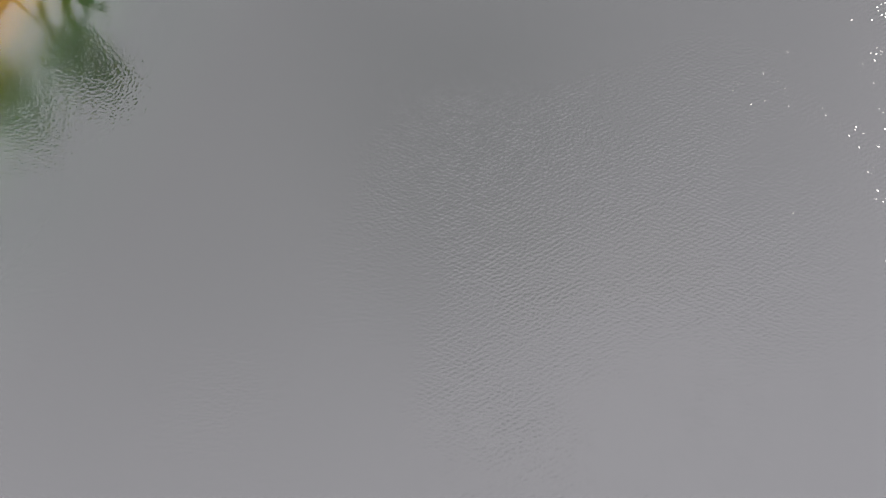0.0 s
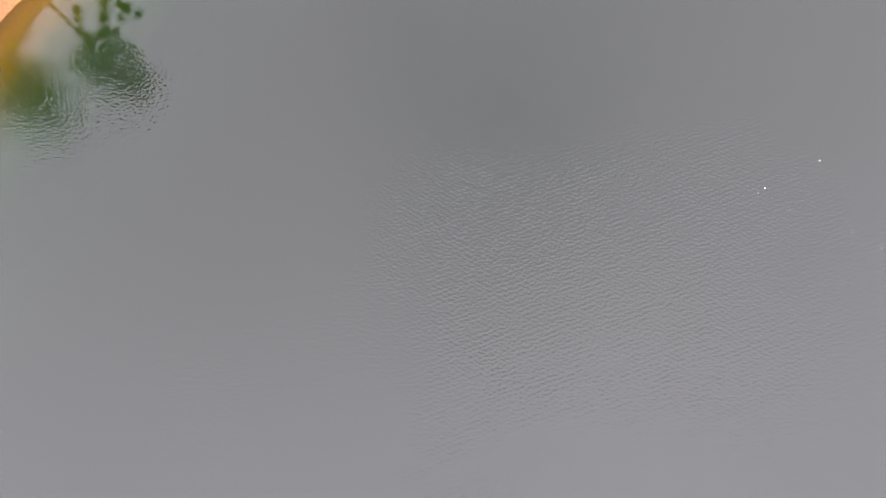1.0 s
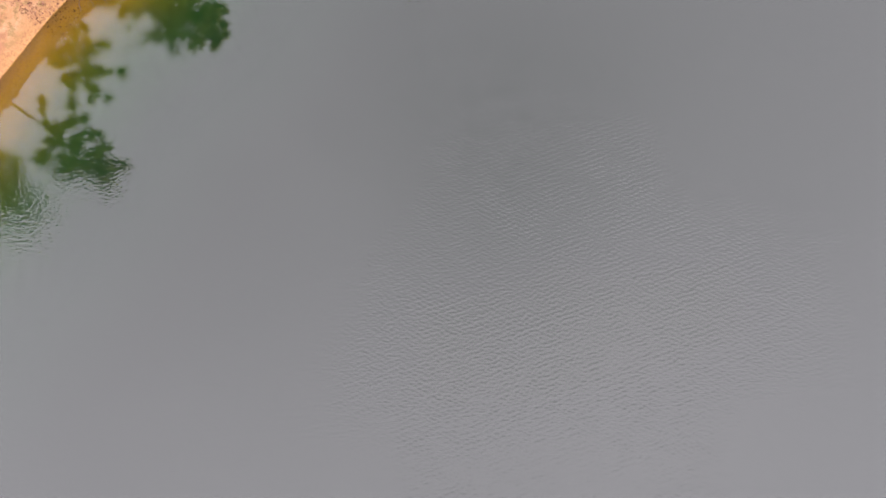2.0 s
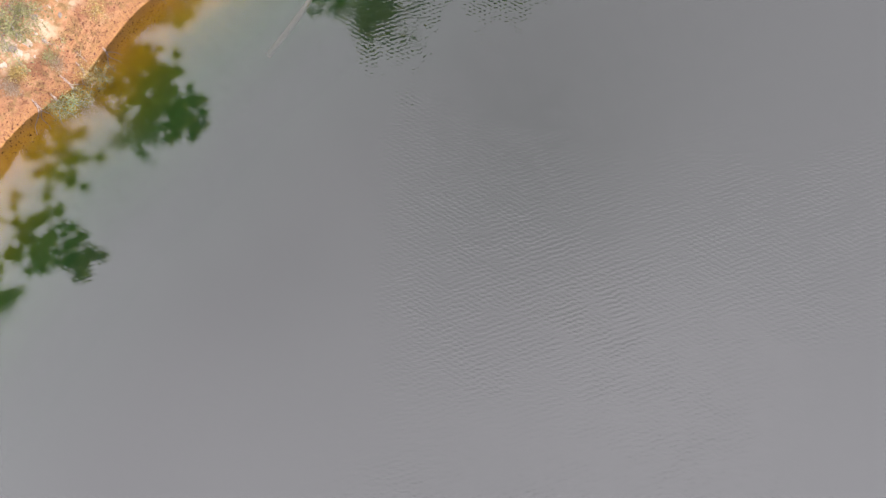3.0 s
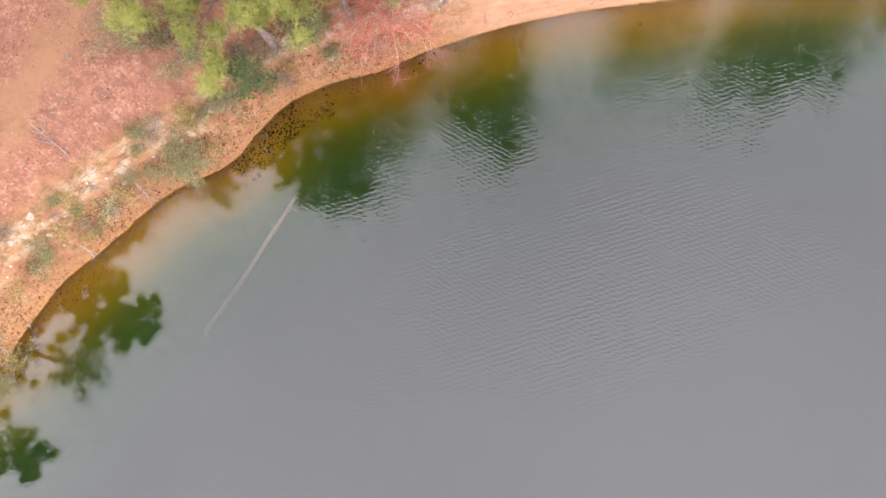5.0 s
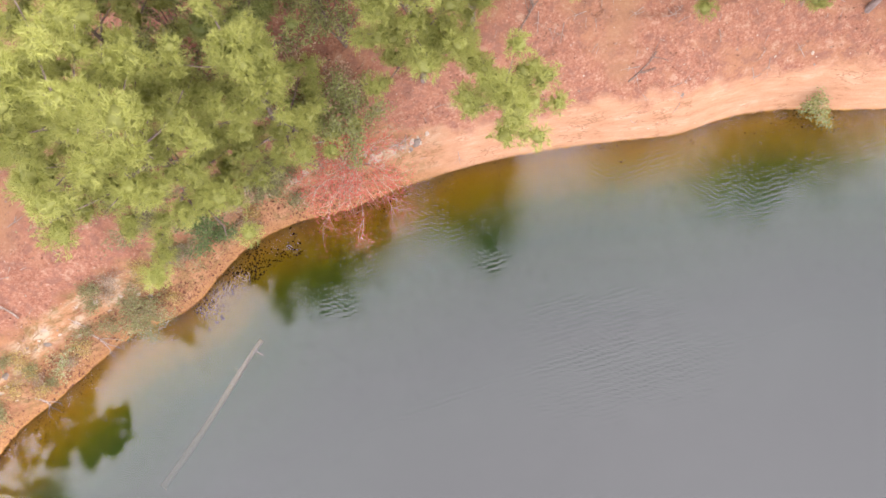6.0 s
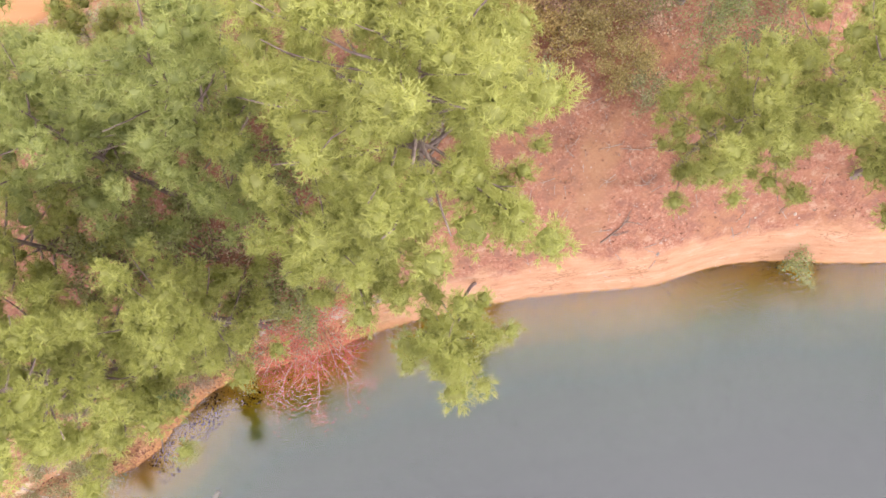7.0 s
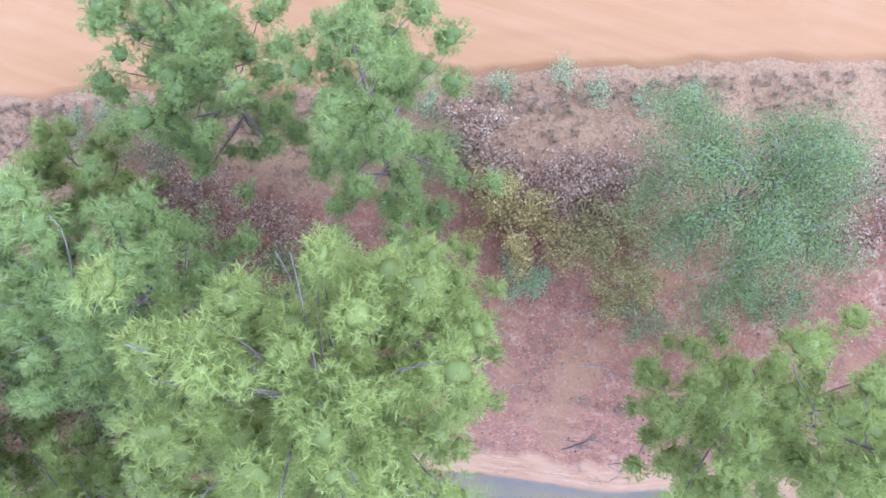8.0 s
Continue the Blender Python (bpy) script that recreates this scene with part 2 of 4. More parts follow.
def road_material():
    m = Mat("graded_clay_track")
    turn = m.node("ShaderNodeMapping", Rotation=(0, 0, radians(-20)), Scale=(0.06, 1.6, 1.0))
    m.link(m.pos(), turn.inputs[0])
    streak = m.noise(1.0, 5.0, turn.outputs[0], 0.6)
    grain = m.noise(30.0, 4.0, rough=0.7)
    blot = m.noise(0.5, 3.0)
    c = m.ramp(streak, (0.25, (0.295, 0.15, 0.066)), (0.5, (0.325, 0.167, 0.078)), (0.75, (0.35, 0.186, 0.094)))
    c = m.mix(m.ramp(grain, (0.45, 0.0), (0.75, 0.3)), c, (0.275, 0.149, 0.0825))
    c = m.mix(m.ramp(blot, (0.55, 0.0), (0.75, 0.18)), c, (0.36, 0.23, 0.14))
    m.surface(c, 0.95, 0.1)
    m.bump(m.math("ADD", streak, m.math("MULTIPLY", grain, 0.3)), 0.05, 0.7)
    return m.m


def stone_material(name, dark, light):
    m = Mat(name)
    a, b = m.noise(7.0, 5.0), m.noise(45.0, 3.0)
    c = m.ramp(a, (0.3, dark), (0.65, light))
    c = m.mix(m.ramp(b, (0.4, 0.0), (0.7, 0.3)), c, dark)
    c = m.mix(0.3, c, m.ramp(m.rand(), (0.0, dark), (1.0, light)))
    m.surface(c, 0.9, 0.15)
    m.bump(a, 0.03, 0.7)
    return m.m


def twig_material(name, dark, light):
    m = Mat(name)
    m.surface(m.ramp(m.noise(14.0, 4.0), (0.3, dark), (0.7, light)), 0.85, 0.15)
    return m.m


WATER_IOR, WAVELET, CHOP = 1.86, 0.0052, 0.011
GROUND = ground_material()
WATER = water_material()
ROAD = road_material()
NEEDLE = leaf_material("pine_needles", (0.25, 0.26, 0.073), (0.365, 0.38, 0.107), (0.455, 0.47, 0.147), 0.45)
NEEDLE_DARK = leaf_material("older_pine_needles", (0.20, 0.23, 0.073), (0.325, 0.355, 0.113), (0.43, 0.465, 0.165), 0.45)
BROADLEAF = leaf_material("broad_leaves", (0.05, 0.075, 0.028), (0.12, 0.17, 0.06), (0.24, 0.30, 0.10), 0.35)
WILLOW = leaf_material("grey_green_leaves", (0.11, 0.13, 0.045), (0.205, 0.238, 0.082), (0.33, 0.37, 0.145), 0.38)
UNDER_LEAF = leaf_material("shaded_green_leaves", (0.11, 0.12, 0.042), (0.235, 0.25, 0.088), (0.37, 0.39, 0.15), 0.35)
ORANGE_NEEDLE = leaf_material("pine_needles", (0.25, 0.26, 0.073), (0.365, 0.38, 0.107), (0.455, 0.47, 0.147), 0.45)
OCHRE_LEAF = leaf_material("fading_ochre_leaves", (0.12, 0.085, 0.035), (0.31, 0.245, 0.085), (0.52, 0.43, 0.19), 0.3)
RED_LEAF = leaf_material("autumn_red_leaves", (0.38, 0.06, 0.045), (0.52, 0.125, 0.095), (0.60, 0.25, 0.18), 0.35)
YELLOW_LEAF = leaf_material("autumn_yellow_leaves", (0.13, 0.085, 0.03), (0.34, 0.245, 0.075), (0.60, 0.49, 0.22), 0.3)
DEAD_LEAF = leaf_material("withered_leaves", (0.10, 0.055, 0.04), (0.33, 0.20, 0.13), (0.62, 0.47, 0.33), 0.3)
BROWN_LEAF = leaf_material("dry_brown_leaves", (0.075, 0.032, 0.02), (0.20, 0.085, 0.05), (0.40, 0.24, 0.15), 0.2)
OLIVE_LEAF = leaf_material("dull_olive_leaves", (0.10, 0.10, 0.045), (0.20, 0.20, 0.085), (0.36, 0.36, 0.17), 0.3)
WEED_LEAF = leaf_material("pale_green_weeds", (0.17, 0.20, 0.085), (0.28, 0.32, 0.15), (0.42, 0.45, 0.24), 0.3)
DRY_GRASS = leaf_material("dry_grass", (0.18, 0.126, 0.084), (0.288, 0.216, 0.15), (0.396, 0.33, 0.24), 0.3)
LITTER = leaf_material("fallen_leaves", (0.132, 0.055, 0.033), (0.248, 0.129, 0.0825), (0.407, 0.319, 0.253), 0.1, 0.75)
SUNKEN = leaf_material("sodden_leaves", (0.035, 0.016, 0.006), (0.07, 0.033, 0.010), (0.13, 0.065, 0.02), 0.0, 0.9, 0.0)
BARK = bark_material("pine_bark", (0.12, 0.088, 0.072), (0.29, 0.228, 0.20))
GREY_BARK = bark_material("grey_bark", (0.12, 0.10, 0.085), (0.34, 0.30, 0.26), 14.0)
TWIG = twig_material("bare_twigs", (0.28, 0.20, 0.15), (0.55, 0.44, 0.34))
TWIG_DARK = twig_material("dark_twigs", (0.10, 0.07, 0.055), (0.26, 0.19, 0.15))
STICK = twig_material("bleached_sticks", (0.198, 0.143, 0.11), (0.363, 0.303, 0.253))
LOG = twig_material("waterlogged_wood", (0.46, 0.36, 0.20), (0.60, 0.49, 0.30))
STONE = stone_material("pale_stone", (0.275, 0.209, 0.143), (0.44, 0.385, 0.314))
STONE_DARK = stone_material("grey_stone", (0.132, 0.105, 0.0825), (0.253, 0.215, 0.182))


# meshes from arrays
def mesh_of(name, verts, faces, tone=None, smooth=False):
    """A mesh from an array of vertices and an array of faces with equal corner counts."""
    me = bpy.data.meshes.new(name)
    verts, faces = np.asarray(verts, np.float32), np.asarray(faces, np.int32)
    k = faces.shape[1]
    me.vertices.add(len(verts))
    me.vertices.foreach_set("co", verts.ravel())
    me.loops.add(faces.size)
    me.loops.foreach_set("vertex_index", faces.ravel())
    me.polygons.add(len(faces))
    me.polygons.foreach_set("loop_start", np.arange(len(faces), dtype=np.int32) * k)
    me.update(calc_edges=True)
    if tone is not None:
        me.attributes.new("tone", "FLOAT", "POINT").data.foreach_set("value", np.asarray(tone, np.float32))
    if smooth:
        me.polygons.foreach_set("use_smooth", np.ones(len(faces), bool))
    me.validate()
    return me


def part(name, me, material, parent=None, label="", kind=""):
    ob = new(name, me)
    if not me.materials:
        me.materials.append(material)
    ob.parent = parent
    return tagged(ob, label, kind=kind)


def thing(name, at, label, category, group="", turn=0.0, scale=1.0):
    ob = new(name)
    ob.empty_display_size = 0.2
    ob.location, ob.rotation_euler, ob.scale = at, (0, 0, turn), (scale,) * 3
    return tagged(ob, label, category, group)


def tube(paths, sides=6):
    """Tapered tubes along lists of points, each with its radii."""
    verts, faces = [], []
    for pts, radii in paths:
        pts, at = np.asarray(pts, float), len(verts)
        way = np.gradient(pts, axis=0)
        way /= np.linalg.norm(way, axis=1, keepdims=True) + 1e-9
        side = np.cross(way, (0.31, 0.17, 0.93) if abs(way[0] @ (0.31, 0.17, 0.93)) < 0.9 else (1.0, 0.0, 0.0))
        side /= np.linalg.norm(side, axis=1, keepdims=True) + 1e-9
        up = np.cross(way, side)
        for p, r, a, b in zip(pts, radii, side, up):
            for n in range(sides):
                w = 2 * math.pi * n / sides
                verts.append(p + r * (math.cos(w) * a + math.sin(w) * b))
        for i in range(len(pts) - 1):
            for n in range(sides):
                m = (n + 1) % sides
                faces.append((at + i * sides + n, at + i * sides + m, at + (i + 1) * sides + m, at + (i + 1) * sides + n))
        for first in (at, at + (len(pts) - 1) * sides):
            for n in range(1, sides - 2, 2):
                faces.append((first, first + n, first + n + 1, first + min(n + 2, sides - 1)))
    return np.array(verts), np.array(faces)


def turns(rng, axes):
    """A random turn about each of the given axes, as matrices whose third column is the axis."""
    z = axes / (np.linalg.norm(axes, axis=1, keepdims=True) + 1e-9)
    x = np.cross(z, rng.normal(size=z.shape))
    x /= np.linalg.norm(x, axis=1, keepdims=True) + 1e-9
    return np.stack([x, np.cross(z, x), z], axis=2)


def strewn(template, faces, places, frames, sizes, tones, tip=None):
    """Copies of a small template, joined: vertices, faces and tones."""
    n, k = len(places), len(template)
    v = np.einsum("nij,kj->nki", frames, template) * np.asarray(sizes)[:, None, None] + places[:, None]
    f = (faces[None] + (np.arange(n) * k)[:, None, None]).reshape(-1, faces.shape[1])
    t = np.repeat(np.asarray(tones), k)
    if tip is not None:
        t = t + np.tile(tip, n)
    return v.reshape(-1, 3), f, t.clip(0, 1)


def tuft_template(rng, needles, length, width, spread):
    """A brush of needles round the end of a shoot along z."""
    verts, faces, tip = [], [], []
    for n in range(needles):
        a, c = rng.uniform(0, 2 * math.pi), rng.uniform(math.cos(spread), 1.0)
        s = math.sqrt(max(0.0, 1 - c * c))
        way = np.array([s * math.cos(a), s * math.sin(a), c])
        side = np.cross(way, rng.normal(size=3))
        side *= width / 2 / np.linalg.norm(side)
        foot = np.array([0, 0, rng.uniform(-0.5, 0.15) * length])
        at = len(verts)
        verts += [foot - side, foot + side, foot + way * length * rng.uniform(0.75, 1.1)]
        faces.append((at, at + 1, at + 2))
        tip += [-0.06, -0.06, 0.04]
    return np.array(verts), np.array(faces), np.array(tip)


LEAF = np.array([(0, 0, 0), (0.28, 0.5, 0.06), (0, 1, -0.05), (-0.28, 0.5, 0.06)])
LEAF_FACES = np.array([(0, 1, 2), (0, 2, 3)])


# the lie of the land
SHORE = [(-120, -260), (-60, -70), (-34, -16), (-24.5, -1), (-20.6, 5.2), (-18.6, 9.2), (-16.9, 12.3), (-14.9, 14.3), (-13.9, 16.2), (-12.8, 18.1), (-11.2, 19.8), (-9.6, 21.7), (-8.4, 22.6),
         (-6.8, 23.6), (-5.9, 25.0), (-4.7, 26.5), (-2.9, 27.6), (-1.0, 28.3), (1.2, 29.5), (4.2, 30.8), (7.3, 31.75), (9.9, 32.35), (12.1, 32.85), (14.4, 33.85), (16.8, 34.4), (20.8, 34.8), (30, 36.5), (60, 46), (200, 90)]


def smooth_line(points, steps):
    p = np.array(points, float)
    p = np.vstack([2 * p[0] - p[1], p, 2 * p[-1] - p[-2]])
    out = []
    for i in range(1, len(p) - 2):
        u = np.linspace(0, 1, steps, endpoint=False)[:, None]
        a, b, c, d = p[i - 1 : i + 3]
        out.append(0.5 * (2 * b + (c - a) * u + (2 * a - 5 * b + 4 * c - d) * u**2 + (3 * b - a - 3 * c + d) * u**3))
    return np.vstack(out + [p[-2:-1]])


LINE = smooth_line(SHORE, 10)
SEG = np.diff(LINE, axis=0)
SEG_LEN = np.linalg.norm(SEG, axis=1)
ARC = np.r_[0, np.cumsum(SEG_LEN)]
ARC -= np.interp(0.0, LINE[:, 0], ARC)


def shore_of(x, y):
    """Metres inland of the water's edge (below nought in the lake) and metres along it."""
    p = np.stack([np.ravel(x), np.ravel(y)], 1).astype(float)
    inland, along = np.empty(len(p)), np.empty(len(p))
    for i in range(0, len(p), 8000):
        off = p[i : i + 8000, None] - LINE[None, :-1]
        u = ((off * SEG).sum(-1) / SEG_LEN**2).clip(0, 1)
        gap = off - u[..., None] * SEG
        far = (gap**2).sum(-1)
        k = far.argmin(1)
        row = np.arange(len(k))
        side = SEG[k, 0] * off[row, k, 1] - SEG[k, 1] * off[row, k, 0]
        inland[i : i + 8000] = np.sqrt(far[row, k]) * np.where(side > 0, 1, -1)
        along[i : i + 8000] = ARC[k] + u[row, k] * SEG_LEN[k]
    return inland, along


def wavy(x, y, seed=0):
    """Smooth noise in -1..1 on a unit lattice."""
    xi, yi = np.floor(x).astype(np.int64), np.floor(y).astype(np.int64)
    u, v = x - xi, y - yi
    u, v = u * u * (3 - 2 * u), v * v * (3 - 2 * v)

    def corner(a, b):
        h = (a * 374761393 + b * 668265263 + seed * 982451653) & 0x7FFFFFFF
        h = ((h ^ (h >> 13)) * 1274126177) & 0x7FFFFFFF
        return ((h ^ (h >> 16)) & 0xFFFF) / 32767.5 - 1

    return (corner(xi, yi) * (1 - u) + corner(xi + 1, yi) * u) * (1 - v) + (corner(xi, yi + 1) * (1 - u) + corner(xi + 1, yi + 1) * u) * v


PROFILE_D = [-40, -14, -7, -4, -2.2, -1.0, -0.4, 0, 0.12, 0.5, 1.0, 1.6, 2.2, 3.0, 4.2, 8, 40]
PROFILE_Z = [-6, -4.5, -3.0, -1.9, -0.95, -0.35, -0.12, 0, 0.26, 0.95, 1.75, 2.4, 3.15, 3.95, 4.4, 4.7, 4.9]
PROFILE_WEST = [-6, -4.5, -3.0, -1.9, -0.95, -0.35, -0.12, 0, 0.3, 1.3, 2.3, 2.9, 3.7, 4.6, 4.75, 4.8, 4.9]


def height(x, y):
    x, y = np.asarray(x, float), np.asarray(y, float)
    d, s = shore_of(x, y)
    d, s = d.reshape(x.shape), s.reshape(x.shape)
    west = np.clip((1.0 - s) / 4.0, 0, 1)
    z = np.interp(d, PROFILE_D, PROFILE_Z) * (1 - west) + np.interp(d, PROFILE_D, PROFILE_WEST) * west
    face = np.clip(d / 0.6, 0, 1) * np.clip((4.0 - d) / 1.5, 0, 1)
    ledge = wavy(s * 0.35, d * 2.6, 3) * 0.16 + wavy(s * 1.3, d * 4.1, 4) * 0.09 + wavy(s * 3.1, d * 6.0, 5) * 0.05
    ledge = ledge + west * (0.16 * wavy(s * 1.6, d * 2.2, 15) + 0.09 * wavy(s * 3.6, d * 4.4, 16) + 0.05 * wavy(s * 6.0, d * 7.0, 17))
    rough = wavy(x * 1.1, y * 1.1, 6) * 0.07 + wavy(x * 3.0, y * 3.0, 7) * 0.035
    return z + face * ledge + rough * np.clip(np.abs(d) / 0.8, 0, 1)


def ground_at(x, y, drop=0.03):
    return float(height(np.array([x]), np.array([y]))[0]) - drop


ROAD_A, ROAD_B = np.array((-13.1, 38.4)), np.array((15.3, 49.3))
ROAD_WAY = (ROAD_B - ROAD_A) / np.linalg.norm(ROAD_B - ROAD_A)
ROAD_OUT = np.array((-ROAD_WAY[1], ROAD_WAY[0]))
TRAIL = [(-13.6, 22.6), (-12.6, 24.6), (-11.8, 26.2), (-11.4, 28), (-11.6, 30.5), (-12.4, 34), (-13.4, 38)]


def lines_from(core, step, reach):
    """Grid lines: even over the core, wider and wider outside it."""
    a, b = core
    mid = np.arange(a, b + step / 2, step)
    out = step * np.cumsum(1.22 ** np.arange(1, 60))
    out = out[out < reach]
    return np.r_[a - out[::-1], mid, b + out]


def build_ground():
    gx, gy = lines_from((-19.5, 21.5), 0.15, 900), lines_from((8.5, 47.0), 0.15, 900)
    x, y = np.meshgrid(gx, gy)
    d, s = shore_of(x, y)
    v = np.stack([x.ravel(), y.ravel(), height(x, y).ravel()], 1)
    w, h = len(gx), len(gy)
    i = (np.arange(h - 1)[:, None] * w + np.arange(w - 1)).ravel()
    me = mesh_of("ground", v, np.stack([i, i + 1, i + w + 1, i + w], 1), smooth=True)
    line = smooth_line(TRAIL, 6)
    gap = np.sqrt(((v[:, None, :2] - line[None]) ** 2).sum(-1).min(1))
    trail = np.clip(1.25 - gap / 1.0 + 0.4 * wavy(v[:, 0] * 1.5, v[:, 1] * 1.5, 9), 0, 1)
    trail = np.maximum(trail, np.clip(1.3 - np.hypot((v[:, 0] - 9.0) / 0.7, (v[:, 1] - 36.0) / 2.2) + 0.5 * wavy(v[:, 0] * 2, v[:, 1] * 2, 12), 0, 0.8))
    off = (v[:, :2] - ROAD_A) @ ROAD_OUT
    verge = np.clip((off + 4.2 + 1.3 * wavy(v[:, 0] * 0.5, v[:, 1] * 0.5, 10)) / 1.5, 0, 1)
    west = np.clip((4.0 - s) / 3.0, 0, 1)
    for name, values in (("inland", d), ("along", s), ("trail", trail), ("verge", verge), ("west", west)):
        me.attributes.new(name, "FLOAT", "POINT").data.foreach_set("value", values.astype(np.float32))
    me.materials.append(GROUND)
    tagged(new("ground", me), "red clay bank and leaf-littered ground sloping into the lake", "ground", kind="structure")


def build_water():
    gx, gy = lines_from((-20, 22), 0.75, 900), lines_from((-12, 38), 0.75, 900)
    x, y = np.meshgrid(gx, gy)
    w, h = len(gx), len(gy)
    i = (np.arange(h - 1)[:, None] * w + np.arange(w - 1)).ravel()
    me = mesh_of("water", np.stack([x.ravel(), y.ravel(), x.ravel() * 0], 1), np.stack([i, i + 1, i + w + 1, i + w], 1))
    me.attributes.new("inland", "FLOAT", "POINT").data.foreach_set("value", shore_of(x, y)[0].astype(np.float32))
    me.materials.append(WATER)
    tagged(new("water", me), "grey rippled lake water reflecting an overcast sky", "lake", kind="structure")


def build_road():
    u, v = np.linspace(-60, 90, 301), np.r_[np.linspace(0, 4, 33), np.linspace(4.5, 40, 30)]
    uu, vv = np.meshgrid(u, v)
    edge = 0.22 * wavy(uu * 0.7, uu * 0 + 2.0, 21) + 0.1 * wavy(uu * 2.6, uu * 0 + 5.0, 22)
    out = vv + (edge + 0.45 * np.exp(-(((uu - 19.5) / 7.5) ** 2))) * np.clip(1 - vv / 2, 0, 1)
    x = ROAD_A[0] + ROAD_WAY[0] * uu + ROAD_OUT[0] * out
    y = ROAD_A[1] + ROAD_WAY[1] * uu + ROAD_OUT[1] * out
    rut = 0.04 * wavy(uu * 0.05, vv * 2.2, 23) + 0.025 * wavy(uu * 0.6, vv * 1.5, 24)
    z = 4.95 + rut - 0.35 * np.clip(1 - vv / 0.35, 0, 1)
    w, h = len(u), len(v)
    i = (np.arange(h - 1)[:, None] * w + np.arange(w - 1)).ravel()
    me = mesh_of("road", np.stack([x.ravel(), y.ravel(), z.ravel()], 1), np.stack([i, i + 1, i + w + 1, i + w], 1), smooth=True)
    me.materials.append(ROAD)
    tagged(new("road", me), "wide graded orange clay track with faint wheel marks", "road", kind="structure")


build_ground()
build_water()
build_road()


# trees and shrubs
def bent(rng, start, way, length, lift, steps=5, wander=0.12):
    """Points along a limb that sets off along way and bends up by lift."""
    way = np.array(way, float)
    way /= np.linalg.norm(way)
    pts = [np.array(start, float)]
    for i in range(steps):
        way = way + np.array((0, 0, lift / steps)) + rng.normal(size=3) * wander / steps
        way /= np.linalg.norm(way)
        pts.append(pts[-1] + way * length / steps)
    return np.array(pts)


TUFT_RNG = np.random.default_rng(11)
TUFTS = [tuft_template(TUFT_RNG, 9, 0.160, 0.0165, radians(74)) for _ in range(4)]
core_bm = bmesh.new()
bmesh.ops.create_icosphere(core_bm, subdivisions=2, radius=1.0)
core_bm.verts.index_update()
CORE, CORE_FACES = np.array([v.co[:] for v in core_bm.verts]), np.array([[v.index for v in face.verts] for face in core_bm.faces])
core_bm.free()


